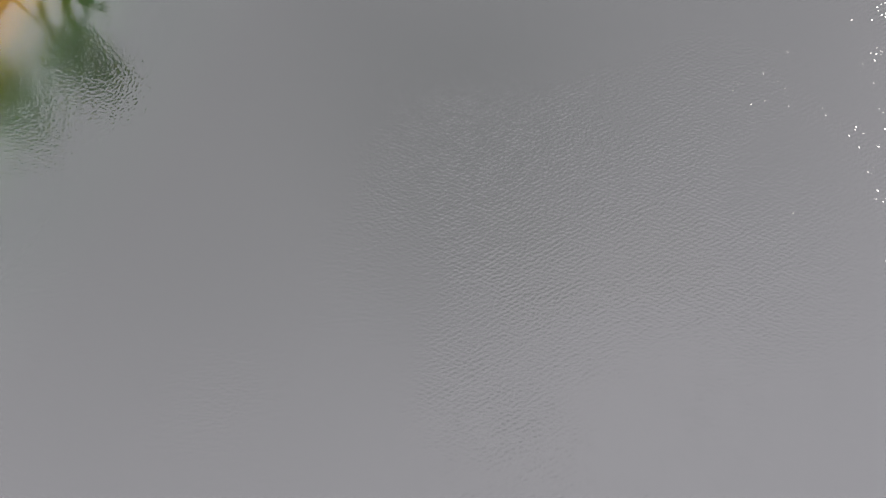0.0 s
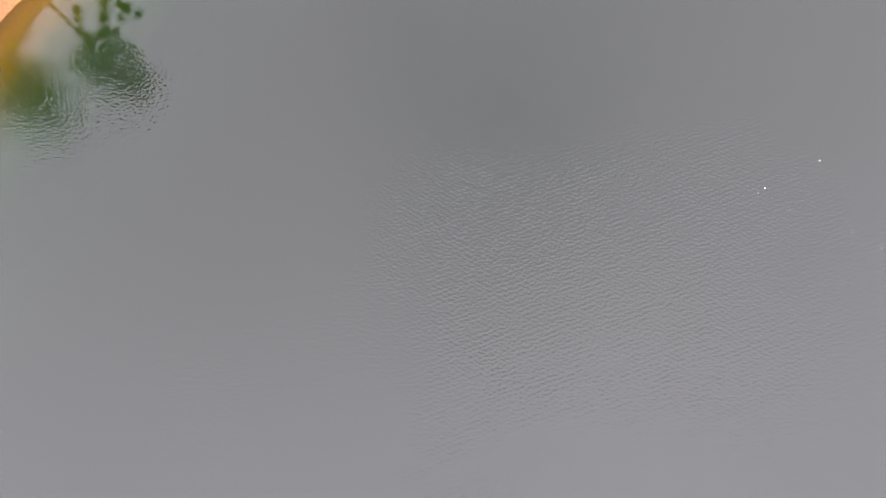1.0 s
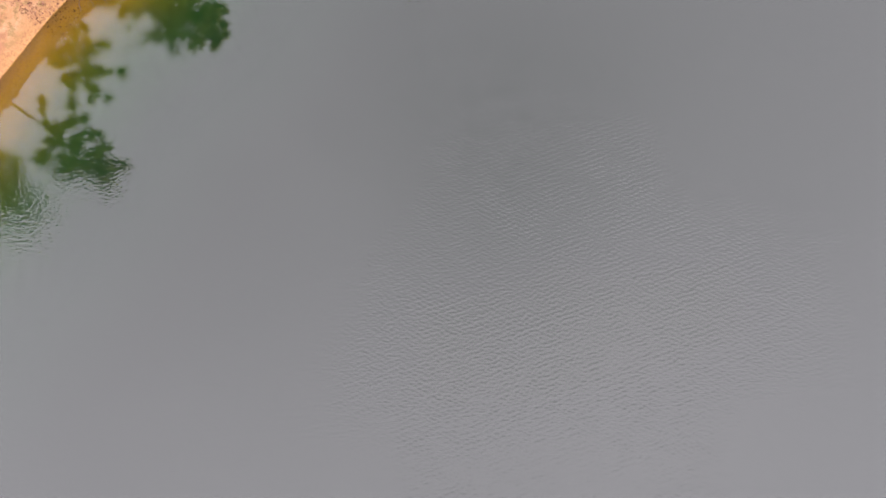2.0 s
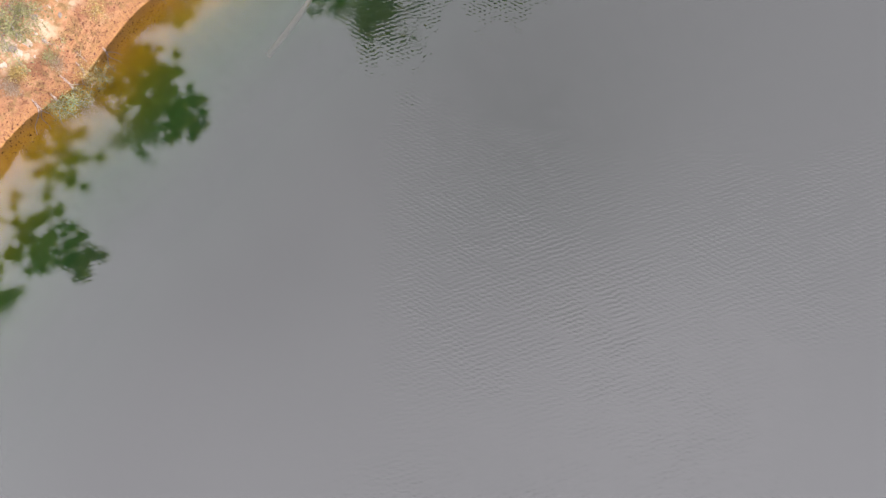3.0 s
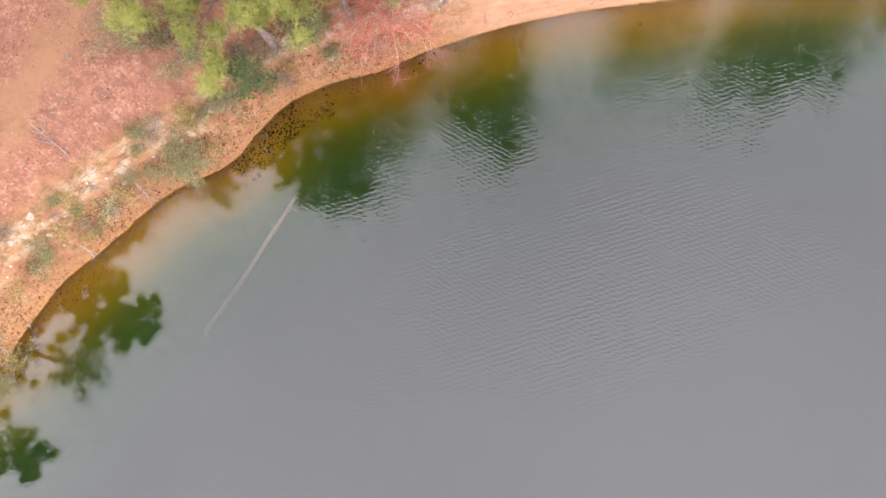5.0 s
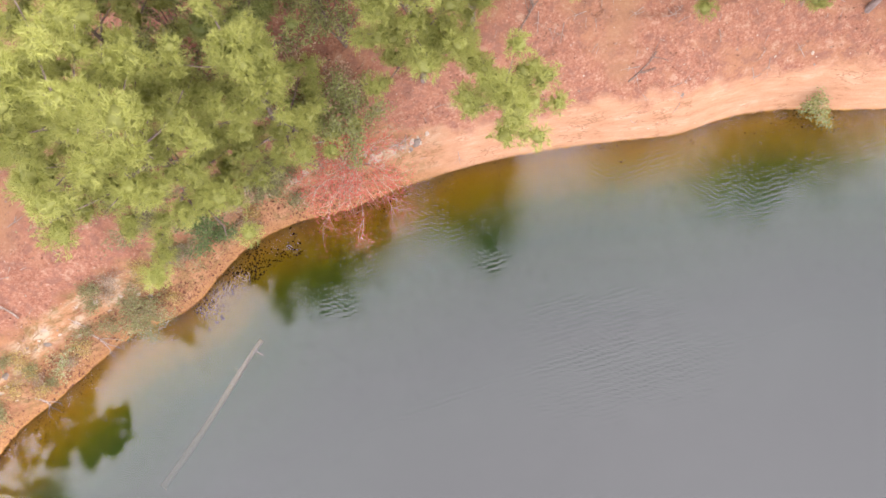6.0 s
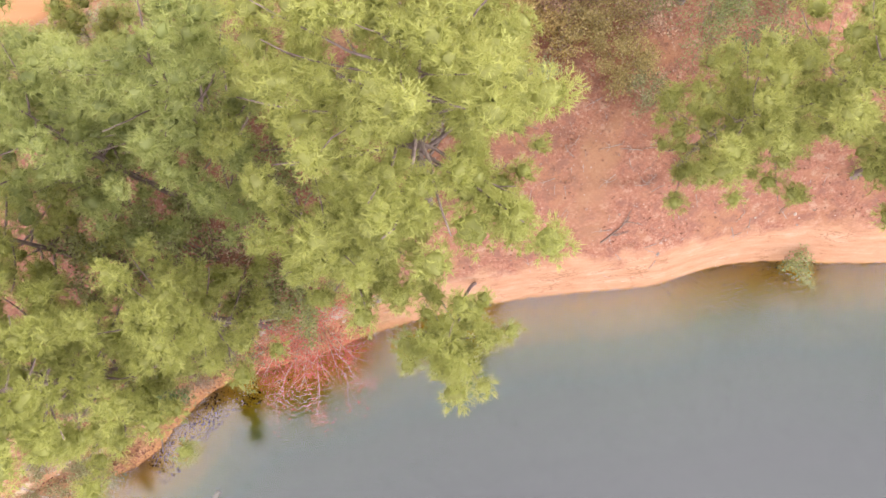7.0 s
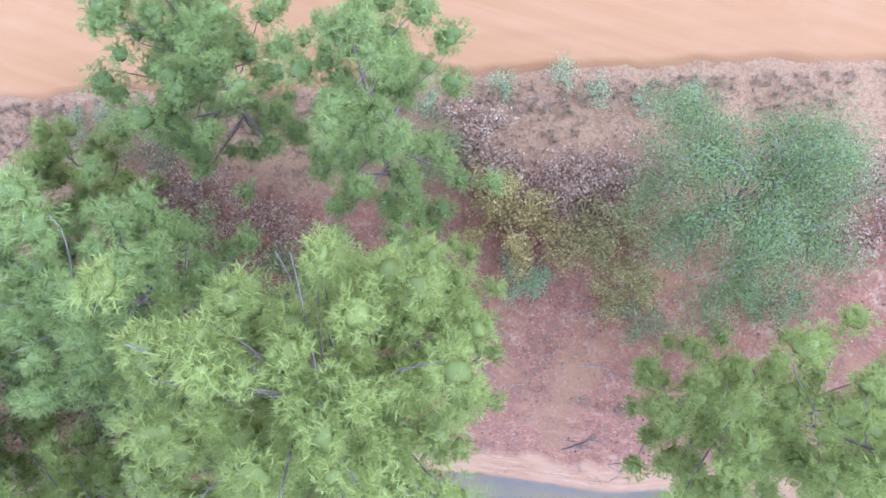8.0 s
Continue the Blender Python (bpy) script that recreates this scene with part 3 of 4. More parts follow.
def pine(x, y, top, radius, crown_low, label, lean=(0.0, 0.0), limbs=24, seed=1, material=None, fill=1.0, bare=0.0, slender=1.0):
    """A pine: trunk, each limb a part of its own, and the needles as the crown."""
    rng = np.random.default_rng(seed)
    z0 = ground_at(x, y, 0.1)
    tall = top - z0
    low = (crown_low - z0) / tall
    tree = thing("pine_tree", (x, y, z0), label, "pine tree", "pines on the bank")
    u = np.linspace(0, 1, 9)
    sway = rng.normal(size=2) * 0.18
    spine = np.stack([lean[0] * u**1.4 + sway[0] * np.sin(u * 4), lean[1] * u**1.4 + sway[1] * np.sin(u * 3.2), u * (tall - 0.25)], 1)
    foot = (0.0115 * tall + 0.02) * slender
    trunk = part("trunk", mesh_of("trunk", *tube([(spine, foot * (1.02 - 0.9 * u))], 9), smooth=True), BARK, tree)
    lumps = []
    limbs = round(limbs * 0.88)
    for i in range(limbs):
        t = low + (0.985 - low) * (i + rng.uniform(0, 0.7)) / limbs
        r = (t - low) / (1 - low)
        span = radius * (0.30 + 0.70 * math.sqrt(max(0.0, 1 - abs(r - 0.30) ** 2.0 / 0.52))) * rng.uniform(0.72, 1.12)
        if r > 0.9:
            span *= 0.55
        a = i * 2.39996 + rng.uniform(-0.5, 0.5)
        start = np.array([np.interp(t, u, spine[:, k]) for k in range(3)])
        rise = -0.05 + 0.75 * r
        pts = bent(rng, start, (math.cos(a), math.sin(a), rise), span, 0.55, 6, 0.5)
        thick = (0.018 + 0.012 * span) * (1.1 - 0.5 * r)
        sticks = [(pts, thick * np.linspace(1, 0.3, len(pts)))]
        # the foliage gathers in rounded lumps along the outer limb
        for f in ((1.0, 0.82, 0.62, 0.40) if span > 2.0 else (1.0, 0.72, 0.42) if span > 1.0 else (1.0, 0.5)):
            at = np.array([np.interp(f * 6, np.arange(7), pts[:, k]) for k in range(3)])
            lump = (0.29 + 0.075 * span) * rng.uniform(0.7, 1.25)
            at = at + rng.normal(size=3) * (0.16 * span, 0.16 * span, 0.10)
            if rng.random() > bare:
                lumps.append((at + (0, 0, 0.3 * lump), lump))
        part("limb", mesh_of("limb", *tube(sticks, 4), smooth=True), BARK, trunk)
    lumps.append((spine[-1], 0.42))
    # each lump is a knobbly core standing in for inner needles, brushed over with tufts that point outwards
    foot_of, out_of, tone_of, dead = [], [], [], []
    v, f, t, count = [], [], [], 0
    for at, lump in lumps:
        knobs = rng.normal(size=(9, 3)) + (0, 0, 0.5)
        knobs /= np.linalg.norm(knobs, axis=1, keepdims=True)

        def reach(way):
            return lump * (0.55 + 0.60 * (way @ knobs.T).max(1).clip(0, 1)[:, None] ** 4) * (1, 1, 0.8)

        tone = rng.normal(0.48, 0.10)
        # the core's tone is lowered to paint in the shade inside the lump
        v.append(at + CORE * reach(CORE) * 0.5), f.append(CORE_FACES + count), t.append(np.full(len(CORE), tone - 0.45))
        count += len(CORE)
        n = int(345 * lump * lump * fill) + 14
        out = rng.normal(size=(n, 3)) + (0, 0, 0.35)
        out /= np.linalg.norm(out, axis=1, keepdims=True)
        far = reach(out)
        foot_of.append(at + out * far * rng.uniform(0.3, 1.0, (n, 1)) ** 0.5)
        out_of.append(out)
        # tufts are lighter on the knobs and darker in the dips between them
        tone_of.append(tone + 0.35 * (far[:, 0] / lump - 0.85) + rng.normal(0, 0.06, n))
        if rng.random() < 0.05:
            dead.append(at + (rng.normal(), rng.normal(), 3.0) * np.array((0.25, 0.25, 0.3)) * lump)
    if dead:
        tv, tf, tip = TUFTS[0]
        at = np.repeat(np.array(dead), 7, 0) + rng.normal(size=(len(dead) * 7, 3)) * 0.10
        sv, sf, st = strewn(tv, tf, at, turns(rng, rng.normal(size=at.shape) * 0.5 + (0, 0, 1)), rng.uniform(0.8, 1.2, len(at)), rng.normal(0.55, 0.15, len(at)), tip)
        part("withered_needles", mesh_of("withered_needles", sv, sf, st), ORANGE_NEEDLE, tree, "few withered orange needles", kind="stuff")
    foot_of, out_of, tone_of = np.vstack(foot_of), np.vstack(out_of), np.concatenate(tone_of)
    for k, (tv, tf, tip) in enumerate(TUFTS):
        at, axes = foot_of[k :: len(TUFTS)], out_of[k :: len(TUFTS)] + (0, 0, 0.2)
        axes = axes + rng.normal(size=at.shape) * 0.25
        sv, sf, st = strewn(tv, tf, at, turns(rng, axes), rng.uniform(0.8, 1.25, len(at)), tone_of[k :: len(TUFTS)], tip)
        v.append(sv), f.append(sf + count), t.append(st)
        count += len(sv)
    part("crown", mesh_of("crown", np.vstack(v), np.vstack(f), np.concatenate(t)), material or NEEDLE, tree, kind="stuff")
    return tree


def leafy(name, x, y, tall, radius, label, category, leaf, wood, leaves=2500, size=0.10, stems=9, lean=(0.0, 0.0), seed=1, spread=0.9, group="", z=None, droop=0.0, twigs=6, trunk_part=False, from_top=0.35, wood_size=1.0):
    """A shrub or a broad-leaved tree: stems that fork into twigs, each stem a part, and its leaves."""
    rng = np.random.default_rng(seed)
    z0 = ground_at(x, y, 0.05) if z is None else z
    plant = thing(name, (x, y, z0), label, category, group)
    tips, foot = [], np.zeros(3)
    if trunk_part:
        u = np.linspace(0, 1, 6)
        spine = np.stack([lean[0] * u * 0.6, lean[1] * u * 0.6, u * tall * 0.45], 1)
        part("trunk", mesh_of("trunk", *tube([(spine, (0.05 + 0.018 * tall) * (1.1 - 0.5 * u))], 8), smooth=True), wood, plant)
        foot = spine[-1]
    for i in range(stems):
        a = i * 2.39996 + rng.uniform(-0.4, 0.4)
        out = radius * math.sqrt((i + 0.6) / stems) * rng.uniform(0.8, 1.1)
        start = foot * (rng.uniform(0.55, 1.0) if trunk_part else 1.0)
        goal = np.array((math.cos(a) * out + lean[0], math.sin(a) * out + lean[1], (tall - start[2] * 0.0) * (1 - 0.45 * (out / (radius * 1.1)) ** 2) * rng.uniform(0.8, 1.0)))
        u = np.linspace(0, 1, 7)[:, None]
        bow = np.array((0, 0, 0.18 * tall)) * np.sin(u * math.pi)
        pts = start + (goal - start) * u**spread + bow + rng.normal(size=(7, 3)) * 0.03 * tall * u
        pts[:, 2] -= droop * tall * (u[:, 0] ** 3)
        thick = (0.006 + 0.006 * tall) * wood_size
        sticks = [(pts, thick * np.linspace(1, 0.25, 7))]
        for j in range(twigs):
            f = rng.uniform(from_top, 1.0)
            at = np.array([np.interp(f * 6, np.arange(7), pts[:, k]) for k in range(3)])
            way = (pts[-1] - pts[-3]) / np.linalg.norm(pts[-1] - pts[-3]) + rng.normal(size=3) * 0.75
            twig = bent(rng, at, way, rng.uniform(0.18, 0.38) * (radius + 0.4), 0.2 - droop * 2.5, 4, 0.5)
            sticks.append((twig, thick * 0.4 * np.linspace(1, 0.35, len(twig))))
            tips += list(twig[1:])
        tips += list(pts[3:])
        part("stem", mesh_of("stem", *tube(sticks, 3 if tall < 2.5 else 4), smooth=True), wood, plant)
    if leaves:
        tips = np.array(tips)
        pick = rng.integers(0, len(tips), leaves)
        clump = rng.normal(0.5, 0.16, len(tips))
        at = tips[pick] + rng.normal(size=(leaves, 3)) * (0.09 + 0.035 * radius)
        axes = rng.normal(size=(leaves, 3)) * 0.6 + (0, 0, 0.9)
        fr = turns(rng, axes)
        # tone varies by clump and leaf, and lightens with height in the plant
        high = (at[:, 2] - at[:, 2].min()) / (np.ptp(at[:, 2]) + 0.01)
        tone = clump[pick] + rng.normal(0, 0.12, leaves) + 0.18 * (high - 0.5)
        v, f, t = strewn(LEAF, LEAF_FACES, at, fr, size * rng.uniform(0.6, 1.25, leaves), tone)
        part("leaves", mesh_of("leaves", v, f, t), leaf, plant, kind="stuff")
    return plant


PINES = [
    # x, y, top, crown radius, crown foot, lean, limbs, fill, label
    (-4.75, 27.8, 15.0, 2.9, 5.6, (0.1, -0.9), 54, 1.2, "tall pine with dense yellow-green needles above the shore"),
    (-1.9, 29.3, 12.6, 2.0, 4.6, (0.2, -0.2), 34, 1.1, "slim pine with bright needles beside a taller one"),
    (3.5, 33.8, 16.3, 3.6, 9.6, (0.3, 0.4), 46, 1.1, "largest pine on the bank with a broad full crown"),
    (4.4, 36.2, 13.8, 2.1, 7.4, (0.1, 0.0), 28, 1.0, "full-crowned pine behind the largest one"),
    (1.9, 32.6, 12.6, 2.2, 7.4, (0.3, -1.5), 34, 1.0, "pine leaning from the bank over the water"),
    (5.2, 31.9, 11.4, 1.3, 8.4, (-0.4, -2.9), 15, 1.1, "slender pine reaching out over the lake's edge"),
    (11.7, 36.4, 11.9, 2.1, 5.6, (-0.2, -1.0), 30, 1.0, "open-crowned pine beside the bare clay slope"),
    (13.9, 37.2, 13.2, 2.4, 5.6, (-0.2, -0.6), 30, 0.9, "thin pine with gaps in its light green crown"),
    (17.9, 37.0, 13.4, 2.5, 5.8, (0.0, -1.8), 40, 0.8, "thin pine with gaps in its light green crown"),
    (20.8, 37.4, 13.6, 2.6, 5.8, (0.0, -2.0), 40, 0.8, "thin pine with gaps in its light green crown"),
    (1.6, 39.9, 15.3, 2.1, 6.4, (0.3, 0.6), 40, 1.1, "blue-green pine with a pointed top near the track"),
    (-3.0, 40.0, 12.6, 2.8, 7.4, (0.2, 0.7), 32, 1.0, "forked pine with dark limbs showing near the track"),
    (-1.8, 34.2, 14.7, 2.6, 7.8, (0.0, 0.0), 34, 1.0, "dense pine in the middle of the stand"),
    (-4.9, 33.2, 13.7, 2.5, 7.4, (0.0, 0.0), 32, 1.0, "dense pine in the middle of the stand"),
    (-7.2, 34.6, 12.2, 2.3, 6.8, (0.0, 0.0), 28, 0.9, "pine with a rounded crown at the edge of the stand"),
    (-7.0, 37.3, 9.4, 1.6, 5.2, (0.0, 0.0), 20, 0.9, "young bushy pine near the track"),
    (-6.9, 30.6, 12.4, 2.1, 7.4, (0.0, 0.0), 24, 0.9, "pine with a rounded crown at the edge of the stand"),
    (-9.0, 28.1, 12.4, 1.9, 7.2, (0.6, -1.1), 26, 0.9, "pine with a rounded crown at the edge of the stand"),
    (-15.5, 17.6, 9.6, 2.1, 4.2, (1.7, -1.3), 42, 1.1, "round-crowned pine hanging over the water"),
    (-22.6, 9.7, 12.0, 2.1, 8.2, (1.9, -1.5), 32, 0.9, "leaning pine with a bare lower trunk by the lake"),
    (-26.2, 7.0, 11.6, 2.6, 5.6, (1.0, -1.0), 34, 1.1, "tall pine on the lake shore"),
    (-19.2, 20.2, 12.0, 2.8, 4.8, (0.6, -0.4), 30, 0.65, "tall pine on the lake shore"),
    (-22.6, 15.0, 11.6, 2.7, 4.8, (0.6, -0.4), 30, 0.65, "tall pine on the lake shore"),
    (-17.4, 25.0, 11.2, 2.6, 4.8, (0.4, -0.4), 30, 0.65, "tall pine back from the lake shore"),
    (24.2, 38.2, 13.6, 2.4, 5.8, (0.0, -1.6), 28, 0.65, "thin pine with gaps in its light green crown"),
]
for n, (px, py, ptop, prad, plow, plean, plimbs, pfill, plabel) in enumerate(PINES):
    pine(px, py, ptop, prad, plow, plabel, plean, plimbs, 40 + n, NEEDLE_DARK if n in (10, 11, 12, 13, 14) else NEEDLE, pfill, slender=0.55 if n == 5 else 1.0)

leafy("broadleaf_tree", 11.2, 42.2, 6.4, 3.35, "grey-green feathery tree with drooping sprays", "tree", WILLOW, GREY_BARK, 52000, 0.070, 30, seed=7, droop=0.06, twigs=12, trunk_part=True, wood_size=0.5)
leafy("red_shrub", -0.35, 29.75, 2.6, 2.35, "red-leaved shrub with pale bare branches over the water", "shrub", RED_LEAF, TWIG, 9500, 0.06, 24, (0.05, -1.15), 21, droop=0.10, twigs=10, wood_size=0.95)
leafy("understorey_tree", -0.55, 30.5, 3.4, 1.45, "small green tree in the shade of the pines", "shrub", UNDER_LEAF, GREY_BARK, 5200, 0.10, 12, seed=22)
leafy("olive_bush", -8.05, 23.15, 1.5, 1.15, "twiggy olive bush growing on the clay bank", "shrub", OLIVE_LEAF, TWIG, 3800, 0.075, 15, (0.15, -0.2), 24, twigs=9)
leafy("shore_shrub", 17.1, 34.5, 1.2, 0.65, "pale green shrub leaning out from the sandy shore", "shrub", UNDER_LEAF, TWIG, 800, 0.10, 7, (0.2, -0.6), 25)
leafy("wispy_tree", -15.9, 15.1, 3.4, 1.7, "thin sparse-leaved tree at the water's edge", "tree", OLIVE_LEAF, GREY_BARK, 4600, 0.09, 14, (1.4, -1.1), 26, trunk_part=True)
UNDERGROWTH = [
    # x, y, height, radius, leaf, wood, leaves, leaf size, label
    (-7.2, 26.6, 1.9, 1.5, OLIVE_LEAF, TWIG, 2890, 0.085, "straggling olive shrub under the pines"),
    (-9.2, 26.4, 1.2, 1.2, OLIVE_LEAF, TWIG, 1530, 0.08, "low straggling olive shrub on the leaf litter"),
    (-5.6, 26.3, 2.2, 1.1, BROADLEAF, TWIG_DARK, 1700, 0.10, "dark green shrub at the top of the bank"),
    (-3.4, 28.3, 2.1, 1.0, OLIVE_LEAF, TWIG_DARK, 1870, 0.09, "twiggy shrub between the pine trunks"),
    (-0.9, 31.4, 1.8, 1.2, DEAD_LEAF, TWIG_DARK, 1820, 0.09, "half-bare brown shrub in the shade of the pines"),
    (-2.6, 31.6, 1.7, 1.3, DEAD_LEAF, TWIG, 1300, 0.09, "half-bare brown shrub in the shade of the pines"),
    (5.5, 40.0, 2.5, 1.55, YELLOW_LEAF, TWIG_DARK, 4200, 0.10, "yellowing shrub in autumn leaf"),
    (7.3, 39.9, 1.5, 0.95, YELLOW_LEAF, TWIG, 1000, 0.09, "small yellowing shrub on the slope"),
    (6.4, 38.7, 1.1, 0.9, WEED_LEAF, TWIG, 1300, 0.085, "grey-green low shrub on the slope"),
    (8.6, 40.9, 1.8, 1.4, OCHRE_LEAF, TWIG, 2550, 0.085, "ochre shrub with fading leaves"),
    (9.4, 39.3, 1.4, 1.2, OCHRE_LEAF, TWIG, 2720, 0.085, "ochre shrub with fading leaves"),
    (4.2, 41.6, 1.5, 1.0, DEAD_LEAF, TWIG_DARK, 1820, 0.08, "dry brown shrub near the track"),
    (7.4, 42.3, 1.5, 1.3, DEAD_LEAF, TWIG_DARK, 2340, 0.08, "dry brown shrub near the track"),
    (9.0, 43.0, 1.5, 1.2, DEAD_LEAF, TWIG_DARK, 2080, 0.08, "dry brown shrub near the track"),
    (14.9, 42.9, 1.4, 1.3, DEAD_LEAF, TWIG_DARK, 2600, 0.08, "dry brown shrub near the track"),
    (15.6, 45.0, 1.3, 1.1, DEAD_LEAF, TWIG_DARK, 2080, 0.08, "dry brown shrub near the track"),
    (13.9, 40.5, 1.1, 1.2, BROADLEAF, TWIG_DARK, 1200, 0.08, "low dark green shrub behind the pines"),
    (-4.9, 37.8, 1.6, 1.3, DEAD_LEAF, TWIG, 2340, 0.075, "tangled half-bare shrub between the pines"),
    (-6.2, 38.6, 1.3, 1.2, OLIVE_LEAF, TWIG_DARK, 1530, 0.075, "tangled half-bare shrub between the pines"),
    (-3.2, 37.5, 1.4, 1.2, DEAD_LEAF, TWIG, 1560, 0.075, "tangled half-bare shrub between the pines"),
    (-8.6, 38.0, 1.2, 1.2, OLIVE_LEAF, TWIG, 1530, 0.075, "dull green shrub on the verge"),
    (2.6, 41.4, 1.8, 1.1, WILLOW, TWIG_DARK, 1300, 0.09, "grey-green shrub beside a pine"),
    (3.4, 42.6, 1.4, 1.2, DEAD_LEAF, TWIG_DARK, 2200, 0.08, "dry brown shrub near the track"),
    (6.6, 41.4, 1.6, 1.3, DEAD_LEAF, TWIG_DARK, 2600, 0.08, "dry brown shrub near the track"),
    (8.2, 41.9, 1.4, 1.2, DEAD_LEAF, TWIG, 1800, 0.08, "half-bare brown shrub near the track"),
    (4.9, 41.0, 1.3, 1.0, DEAD_LEAF, TWIG_DARK, 1800, 0.08, "dry brown shrub near the track"),
    (-5.6, 37.0, 1.5, 1.3, DEAD_LEAF, TWIG, 2000, 0.075, "tangled half-bare shrub between the pines"),
    (-1.6, 37.2, 1.5, 1.4, DEAD_LEAF, TWIG_DARK, 2000, 0.075, "tangled half-bare shrub between the pines"),
    (-7.0, 39.3, 0.9, 1.0, DEAD_LEAF, TWIG_DARK, 1200, 0.075, "dry brown shrub on the verge"),
    (16.6, 43.8, 1.3, 1.2, DEAD_LEAF, TWIG_DARK, 1600, 0.08, "dry brown shrub near the track"),
    (7.9, 40.6, 1.5, 1.3, OCHRE_LEAF, TWIG_DARK, 1700, 0.085, "ochre shrub with fading leaves"),
    (9.9, 41.2, 1.4, 1.2, DEAD_LEAF, TWIG_DARK, 1800, 0.08, "dry brown shrub near the track"),
    (10.2, 38.6, 1.0, 1.0, OLIVE_LEAF, TWIG, 1100, 0.085, "low straggling olive shrub on the leaf litter"),
    (-2.2, 30.2, 2.0, 1.2, UNDER_LEAF, TWIG_DARK, 1700, 0.09, "dull green shrub between the pine trunks"),
    (-3.4, 31.3, 4.6, 1.7, UNDER_LEAF, TWIG_DARK, 2600, 0.11, "young green tree in the shade of the pines"),
    (-5.6, 30.6, 4.4, 1.7, UNDER_LEAF, TWIG_DARK, 2600, 0.11, "young green tree in the shade of the pines"),
    (-0.9, 33.2, 4.6, 1.6, UNDER_LEAF, TWIG_DARK, 2600, 0.11, "young green tree in the shade of the pines"),
    (-3.2, 35.6, 4.2, 1.6, UNDER_LEAF, TWIG_DARK, 2400, 0.11, "young green tree in the shade of the pines"),
    (0.6, 36.2, 4.0, 1.5, UNDER_LEAF, TWIG_DARK, 2200, 0.11, "young green tree in the shade of the pines"),
    (-6.8, 32.8, 4.2, 1.6, UNDER_LEAF, TWIG_DARK, 2400, 0.11, "young green tree in the shade of the pines"),
    (14.2, 44.3, 1.0, 1.0, DEAD_LEAF, TWIG_DARK, 1300, 0.08, "dry brown shrub near the track"),
]
for n, (ux, uy, utall, urad, uleaf, uwood, ucount, usize, ulabel) in enumerate(UNDERGROWTH):
    leafy("shrub", ux, uy, utall, urad, ulabel, "shrub", uleaf, uwood, int(ucount * (0.85 if uleaf is DEAD_LEAF else 1.4)), usize * (1.4 if uleaf is DEAD_LEAF else 1.0), 10, seed=60 + n, group="undergrowth")
WEEDS = [(5.4, 45.5, 0.9, 0.55), (6.7, 45.3, 0.8, 0.6), (8.3, 45.4, 0.7, 0.65), (1.4, 43.1, 0.6, 0.5), (3.6, 44.6, 0.5, 0.5), (9.6, 46.2, 0.6, 0.5), (-9.0, 39.2, 0.7, 0.5), (-10.2, 38.4, 0.6, 0.55)]
for n, (ux, uy, utall, urad) in enumerate(WEEDS):
    leafy("weed", ux, uy, utall, urad, "pale green weed clump on the dry verge", "weed", WEED_LEAF, TWIG, 420, 0.085, 7, seed=90 + n, group="weeds by the track")
BANK_PLANTS = [
    (-14.3, 13.9, 0.6, 0.8, OLIVE_LEAF), (-14.9, 13.4, 0.5, 0.7, WEED_LEAF), (-10.9, 21.0, 0.5, 0.7, WEED_LEAF), (-12.9, 18.8, 0.4, 0.6, OLIVE_LEAF), (-6.5, 25.6, 0.6, 0.7, OLIVE_LEAF), (-7.6, 24.4, 0.5, 0.5, YELLOW_LEAF), (-14.5, 14.9, 0.5, 0.5, YELLOW_LEAF), (-13.9, 14.9, 0.45, 0.6, OLIVE_LEAF), (-13.9, 17.2, 0.45, 0.45, YELLOW_LEAF), (-12.8, 19.2, 0.6, 0.42, OLIVE_LEAF),
    (-12.2, 19.9, 0.35, 0.4, YELLOW_LEAF), (-15.4, 13.2, 0.5, 0.5, OLIVE_LEAF), (-10.4, 21.6, 0.35, 0.45, YELLOW_LEAF), (-9.3, 22.6, 0.4, 0.4, OLIVE_LEAF),
    (-7.0, 25.2, 0.5, 0.5, OLIVE_LEAF), (-16.2, 13.9, 0.4, 0.4, YELLOW_LEAF), (-11.6, 20.6, 0.3, 0.35, YELLOW_LEAF), (-13.2, 18.4, 0.35, 0.4, OLIVE_LEAF)]
plant_rng = np.random.default_rng(77)
for _ in range(52):
    s_at, d_at = plant_rng.uniform(-24, 0), plant_rng.uniform(0.35, 1.7)
    k_at = int(np.clip(np.searchsorted(ARC, s_at) - 1, 0, len(SEG) - 1))
    w_at = SEG[k_at] / SEG_LEN[k_at]
    BANK_PLANTS.append((LINE[k_at, 0] + w_at[0] * (s_at - ARC[k_at]) - w_at[1] * d_at, LINE[k_at, 1] + w_at[1] * (s_at - ARC[k_at]) + w_at[0] * d_at, plant_rng.uniform(0.2, 0.5), plant_rng.uniform(0.18, 0.42), (YELLOW_LEAF, OLIVE_LEAF, OLIVE_LEAF, DRY_GRASS)[plant_rng.integers(0, 4)]))
for n, (ux, uy, utall, urad, uleaf) in enumerate(BANK_PLANTS):
    leafy("bank_plant", ux, uy, utall, urad, "small straggly plant rooted in the clay bank", "plant", uleaf, TWIG, int(240 + 500 * urad), 0.065, 6, (0.1, -0.15), 120 + n, group="plants on the bank", twigs=4)


